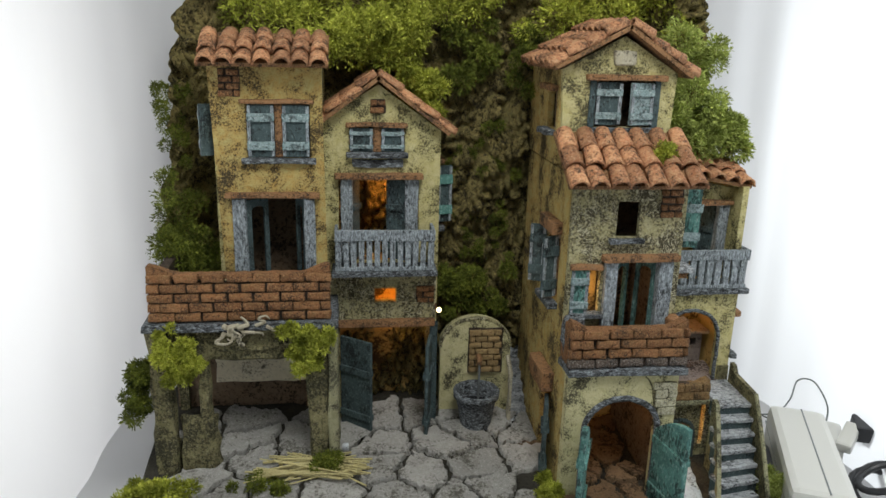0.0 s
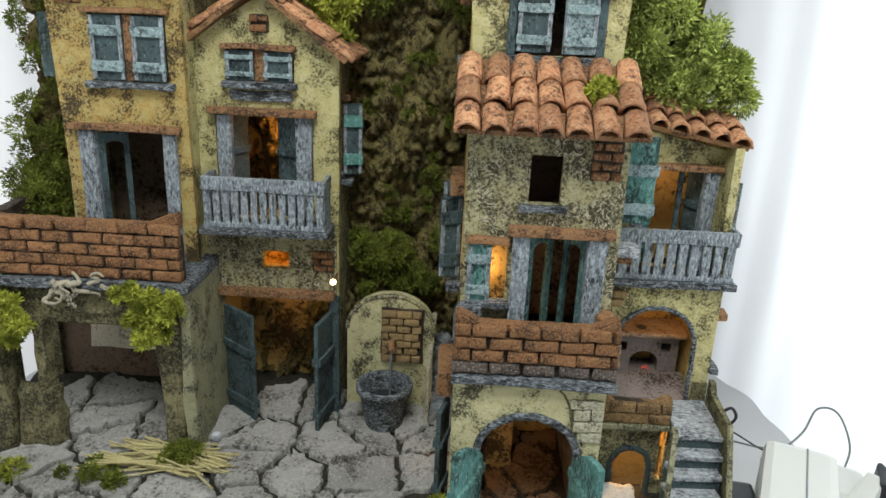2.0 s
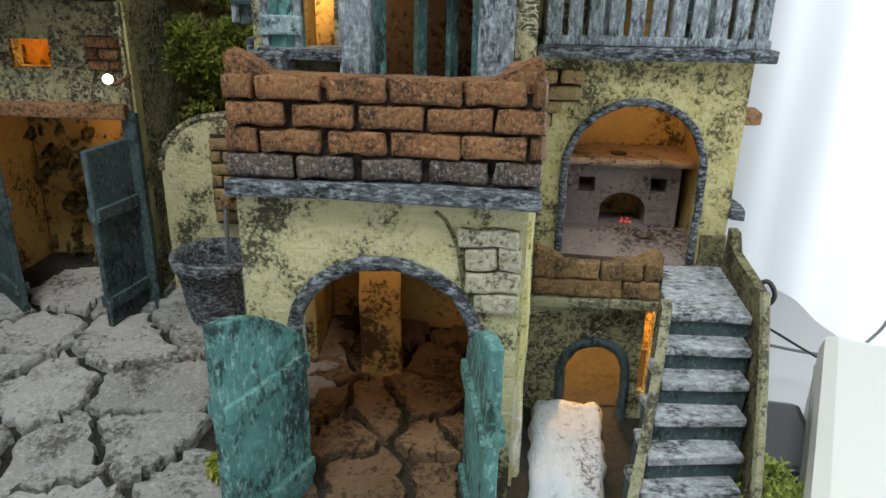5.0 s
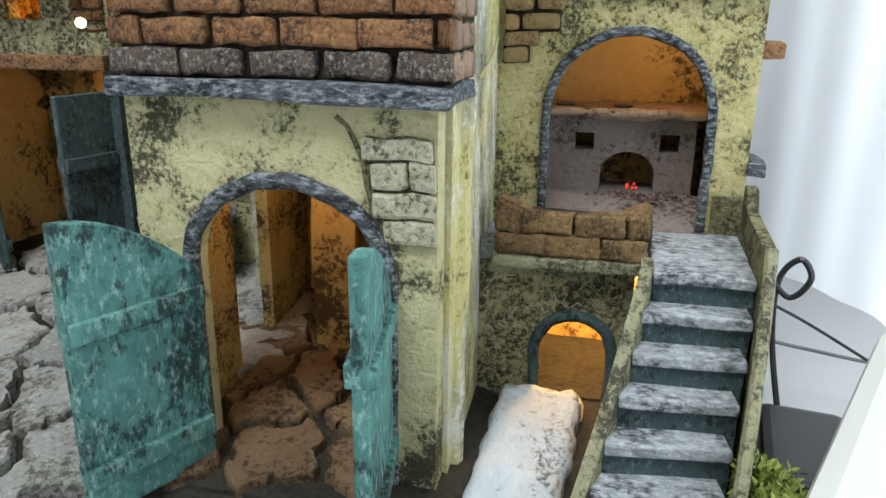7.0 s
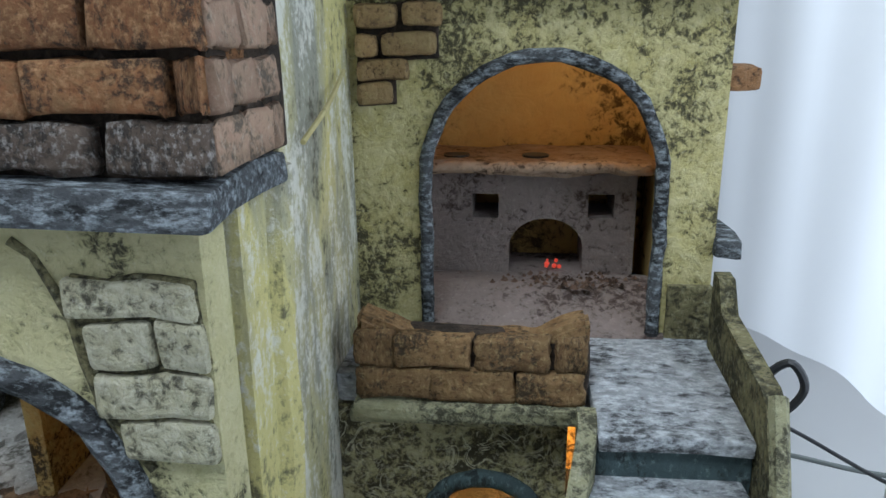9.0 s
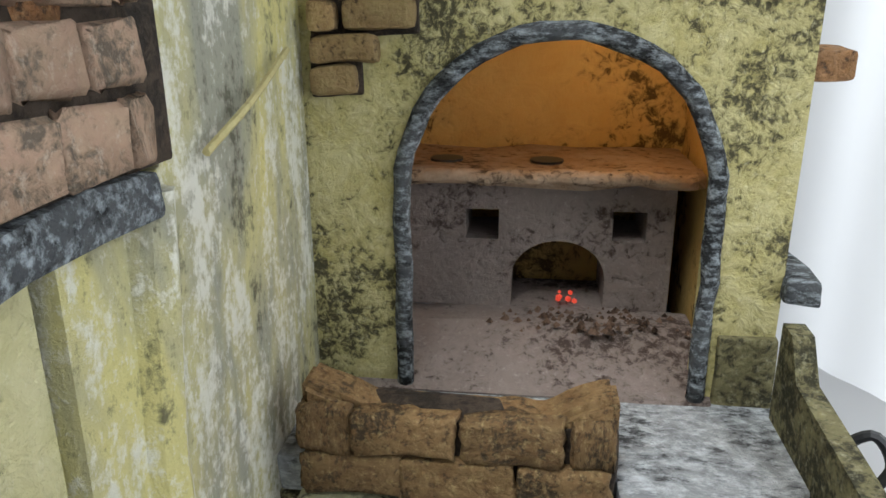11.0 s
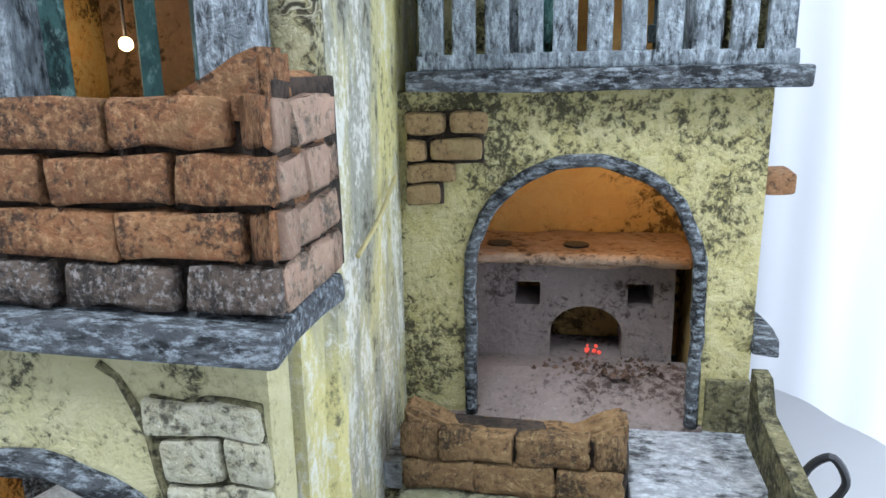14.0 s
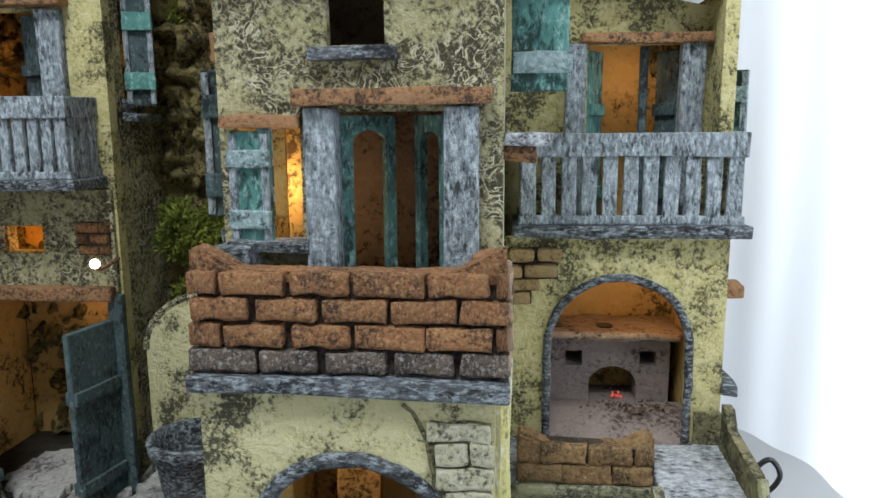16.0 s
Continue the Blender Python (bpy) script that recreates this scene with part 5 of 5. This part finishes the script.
part("edge_moulding", tube([Vector((stair_at(s)[1] + 0.003, stair_at(s)[2], stair_at(s)[3] + 0.0118)) for s in [k * 0.5 for k in range(15)]], 0.0022, 6), PILLAR_EDGE, os_)

def torn_slab():
    """A thin slab that slopes from the cellar sill to the ground, with ragged edges."""
    b = bmesh.new()
    nu, nv = 14, 26
    grid = []
    for j in range(nv + 1):
        v = j / nv
        row = []
        for i in range(nu + 1):
            u = i / nu
            left, right = 0.2335 + 0.007 * v, 0.2690 + 0.008 * v
            x = left + (right - left) * u + (0.0032 * noise.noise((v * 9, 4, 1)) if i == 0 else 0) + (0.0036 * noise.noise((v * 9, 9, 1)) if i == nu else 0)
            y = 0.583 + 0.083 * v + 0.005 * noise.noise((u * 6, 2, v))
            z = -0.026 + 0.020 * v + 0.0026 * noise.noise((u * 4, v * 6, 3)) - 0.006 * max(0, abs(u - 0.5) - 0.42) / 0.08
            row.append(b.verts.new((x, y, z)))
        grid.append(row)
    for j in range(nv):
        for i in range(nu):
            b.faces.new((grid[j][i], grid[j][i + 1], grid[j + 1][i + 1], grid[j + 1][i]))
    ext = bmesh.ops.extrude_face_region(b, geom=list(b.faces))
    for g in ext["geom"]:
        if isinstance(g, bmesh.types.BMVert):
            g.co.z = -0.036
    return b


slab = solid("stone_slab", torn_slab(), WHITE_STONE, "whitewashed rough slab before the cellar arch", "slab", smooth=True)

solid("pebble", box(-0.094, -0.086, 0.690, 0.698, ground_z(-0.09, 0.694) - 0.001, ground_z(-0.09, 0.694) + 0.007, 2, 0.0015, 0.003), WHITE_STONE, "small pale stone at the porch corner", "stone", smooth=True)

# ---- straw ----
straw = thing("straw_bundle", (-0.122, 0.660, ground_z(-0.12, 0.66)), "loose bundle of dry yellow straw on the stones", "straw")
rnd = random.Random(11)
for k in range(64):
    a = rnd.gauss(-0.10, 0.26)
    c = Vector((-0.122 + rnd.uniform(-0.02, 0.02), 0.660 + rnd.uniform(-0.014, 0.014), ground_z(-0.12, 0.66) + 0.002 + rnd.uniform(0.0, 0.008)))
    d = Vector((math.cos(a), math.sin(a), rnd.uniform(-0.06, 0.06))) * rnd.uniform(0.022, 0.050)
    part("stalk", tube([c - d, c + Vector((0, 0, rnd.uniform(-0.001, 0.001))), c + d], rnd.uniform(0.0007, 0.0013), 5), STRAW, straw)

# ---- moss ----
TUFT = "fluffy bright green dried moss clinging to the rock"


def cushion(x0, x1, y0, y1, z0, z1, r, n, seed):
    rnd = random.Random(seed)
    return [(rnd.uniform(x0, x1), rnd.uniform(y0, y1), rnd.uniform(z0, z1), r * rnd.uniform(0.6, 1.3)) for _ in range(n)]


moss("moss", cushion(-0.20, 0.30, 0.775, 0.81, 0.425, 0.50, 0.024, 60, 1), 15000, 0.0062, MOSS, TUFT, 1)
moss("moss", cushion(-0.13, -0.01, 0.765, 0.80, 0.385, 0.44, 0.020, 22, 2), 7000, 0.0060, MOSS, TUFT, 2)
moss("moss", cushion(-0.035, 0.015, 0.775, 0.80, 0.335, 0.385, 0.015, 12, 3), 3600, 0.0056, MOSS, TUFT, 3)
moss("moss", cushion(0.02, 0.12, 0.79, 0.81, 0.36, 0.43, 0.013, 18, 4), 3600, 0.0050, MOSS_DARK, "dark green moss in the rock cracks", 4)
moss("moss", cushion(0.245, 0.315, 0.74, 0.79, 0.315, 0.42, 0.021, 26, 5), 9000, 0.0062, MOSS_PALE, "pale green feathery moss over the roof", 5)
moss("moss", cushion(0.30, 0.342, 0.735, 0.765, 0.300, 0.340, 0.015, 12, 6), 5000, 0.0064, MOSS_PALE, "pale green feathery moss over the roof", 6)
moss("moss", cushion(0.196, 0.216, 0.632, 0.650, 0.314, 0.328, 0.010, 5, 7), 1500, 0.0058, MOSS, "tuft of green moss growing on roof tiles", 7)
moss("moss", cushion(-0.272, -0.222, 0.745, 0.79, 0.17, 0.255, 0.018, 18, 8), 5000, 0.0052, MOSS_DARK, "dark green moss beside the terrace", 8)
moss("moss", cushion(-0.262, -0.222, PY - 0.016, PY - 0.004, 0.096, 0.148, 0.0080, 24, 9), 3600, 0.0056, MOSS, "green moss hanging from the terrace edge", 9)
moss("moss", cushion(-0.148, -0.104, PY - 0.016, PY - 0.004, 0.105, 0.148, 0.0080, 24, 10), 3600, 0.0056, MOSS, "green moss hanging from the terrace edge", 10)
moss("moss", cushion(-0.298, -0.280, PY - 0.010, PY + 0.02, 0.055, 0.105, 0.012, 12, 11), 3000, 0.0052, MOSS_DARK, "olive moss on the porch pillar", 11)
moss("moss", cushion(-0.29, -0.24, 0.60, 0.64, -0.012, 0.012, 0.014, 10, 12), 3200, 0.0055, MOSS, "green moss on the base edge", 12)
moss("moss", cushion(-0.118, -0.098, 0.652, 0.668, -0.008, 0.004, 0.010, 6, 13), 1500, 0.0050, MOSS_DARK, "dark moss at the pillar foot", 13)
moss("moss", cushion(0.02, 0.10, 0.782, 0.805, 0.105, 0.160, 0.014, 20, 14), 4600, 0.0052, MOSS_DARK, "dark moss hanging behind the fountain", 14)
moss("moss", cushion(0.094, 0.113, 0.600, 0.632, -0.016, -0.004, 0.009, 7, 15), 1900, 0.0048, MOSS, "yellow green moss at the tower foot", 15)
moss("moss", cushion(0.334, 0.352, 0.585, 0.618, -0.026, -0.002, 0.011, 8, 16), 2400, 0.0050, MOSS_PALE, "pale green moss at the stair foot", 16)
moss("moss", cushion(-0.20, -0.15, 0.625, 0.655, -0.012, -0.004, 0.008, 7, 17), 1200, 0.0045, MOSS_DARK, "dark moss between the flagstones", 17)
moss("moss", cushion(-0.28, -0.24, 0.77, 0.80, 0.27, 0.37, 0.010, 12, 18), 1500, 0.0048, MOSS_DARK, "dark moss patches on the cliff edge", 18)
moss("moss", cushion(0.03, 0.11, 0.80, 0.81, 0.17, 0.34, 0.007, 30, 19), 2600, 0.0042, MOSS_DARK, "dark moss patches on the cliff", 19)

# ---- things beside the base ----
pb = thing("power_strip", (0.405, 0.65, -0.05), "white plastic power strip standing beside the base", "power strip")
pm = pose(0.3965, 0.632, -0.05, 0, 0, -24)
part("body", box(-0.030, 0.030, -0.10, 0.082, 0.0, 0.066, 0, 0, 0.008, m=pm), WHITE_PLASTIC, pb)
part("seam", box(-0.0302, 0.0302, -0.1002, 0.0822, 0.042, 0.0428, 0, 0, 0, m=pm), CABLE_GREY, pb)
part("groove", box(0.004, 0.0055, -0.095, 0.078, 0.0655, 0.0664, 0, 0, 0, m=pm), CABLE_GREY, pb)
ab = thing("adapter_box", (0.452, 0.70, -0.05), "small white plastic box with a cable", "adapter")
part("body", box(-0.022, 0.022, -0.028, 0.028, 0.0, 0.046, 0, 0, 0.008, m=pose(0.456, 0.690, -0.05, 0, 0, -30)), WHITE_PLASTIC, ab)
part("cable", tube(smooth_path([(0.470, 0.705, -0.010), (0.483, 0.725, 0.006), (0.483, 0.755, 0.022), (0.470, 0.768, 0.018), (0.452, 0.752, 0.000), (0.425, 0.742, -0.012), (0.385, 0.760, -0.016), (0.350, 0.765, -0.012)], 8), 0.0010, 8), CABLE_GREY, ab, "grey green cable bent upwards")
ba_ = thing("plug_adapter", (0.358, 0.69, -0.05), "black plastic plug adapter", "adapter")
part("body", box(-0.017, 0.017, -0.035, 0.028, 0, 0.034, 0, 0, 0.004, m=pose(0.366, 0.668, -0.05, 0, 0, -8)), BLACK_PLASTIC, ba_)
part("cable", tube(smooth_path([(0.362, 0.690, -0.03), (0.358, 0.712, 0.005), (0.357, 0.715, 0.034), (0.364, 0.712, 0.046), (0.369, 0.710, 0.038), (0.362, 0.712, 0.028), (0.352, 0.716, 0.036), (0.349, 0.722, 0.030), (0.350, 0.74, -0.01)]), 0.0014, 8), BLACK_PLASTIC, ba_, "thin black cable in a loop")
part("cable", tube(smooth_path([(0.352, 0.735, 0.020), (0.38, 0.745, 0.004), (0.41, 0.742, -0.012), (0.44, 0.75, -0.03)]), 0.0008, 7), BLACK_PLASTIC, ba_)
cc = thing("cable_coil", (0.475, 0.62, -0.05), "coiled black cable with a white plug", "cable")
for k in range(3):
    part("coil", tube([(0.478 + (0.034 - 0.004 * k) * math.cos(a / 10 * math.pi), 0.610 + (0.030 - 0.003 * k) * math.sin(a / 10 * math.pi), -0.040 + 0.012 * k + 0.014 * math.sin(a / 10 * math.pi + k)) for a in range(20)] + [(0.512 - 0.004 * k, 0.610, -0.040 + 0.012 * k + 0.014 * math.sin(k))], 0.0038, 9), BLACK_PLASTIC, cc)
part("plug", box(-0.008, 0.008, -0.018, 0.018, 0, 0.014, 0, 0, 0.003, m=pose(0.470, 0.665, -0.006, 25, 0, -50)), WHITE_PLASTIC, cc, "white plug")
part("socket", box(-0.012, 0.012, -0.014, 0.014, 0, 0.02, 0, 0, 0.003, m=pose(0.492, 0.672, -0.004, 10, 0, -20)), BLACK_PLASTIC, cc, "black socket")

# ---- flagstones ----
flagstones(pavement, -0.262, 0.117, 0.565, 0.765, 0.043, STONE, 3)
inner = part("inner_pavement", box(0.139, 0.2095, BY - 0.02, 0.735, -0.05, -0.0178, 0, 0, 0), SOIL, tw, "dark grout under warm brown flagstones")
flagstones(inner, 0.122, 0.216, 0.585, 0.735, 0.030, STONE_WARM, 8)
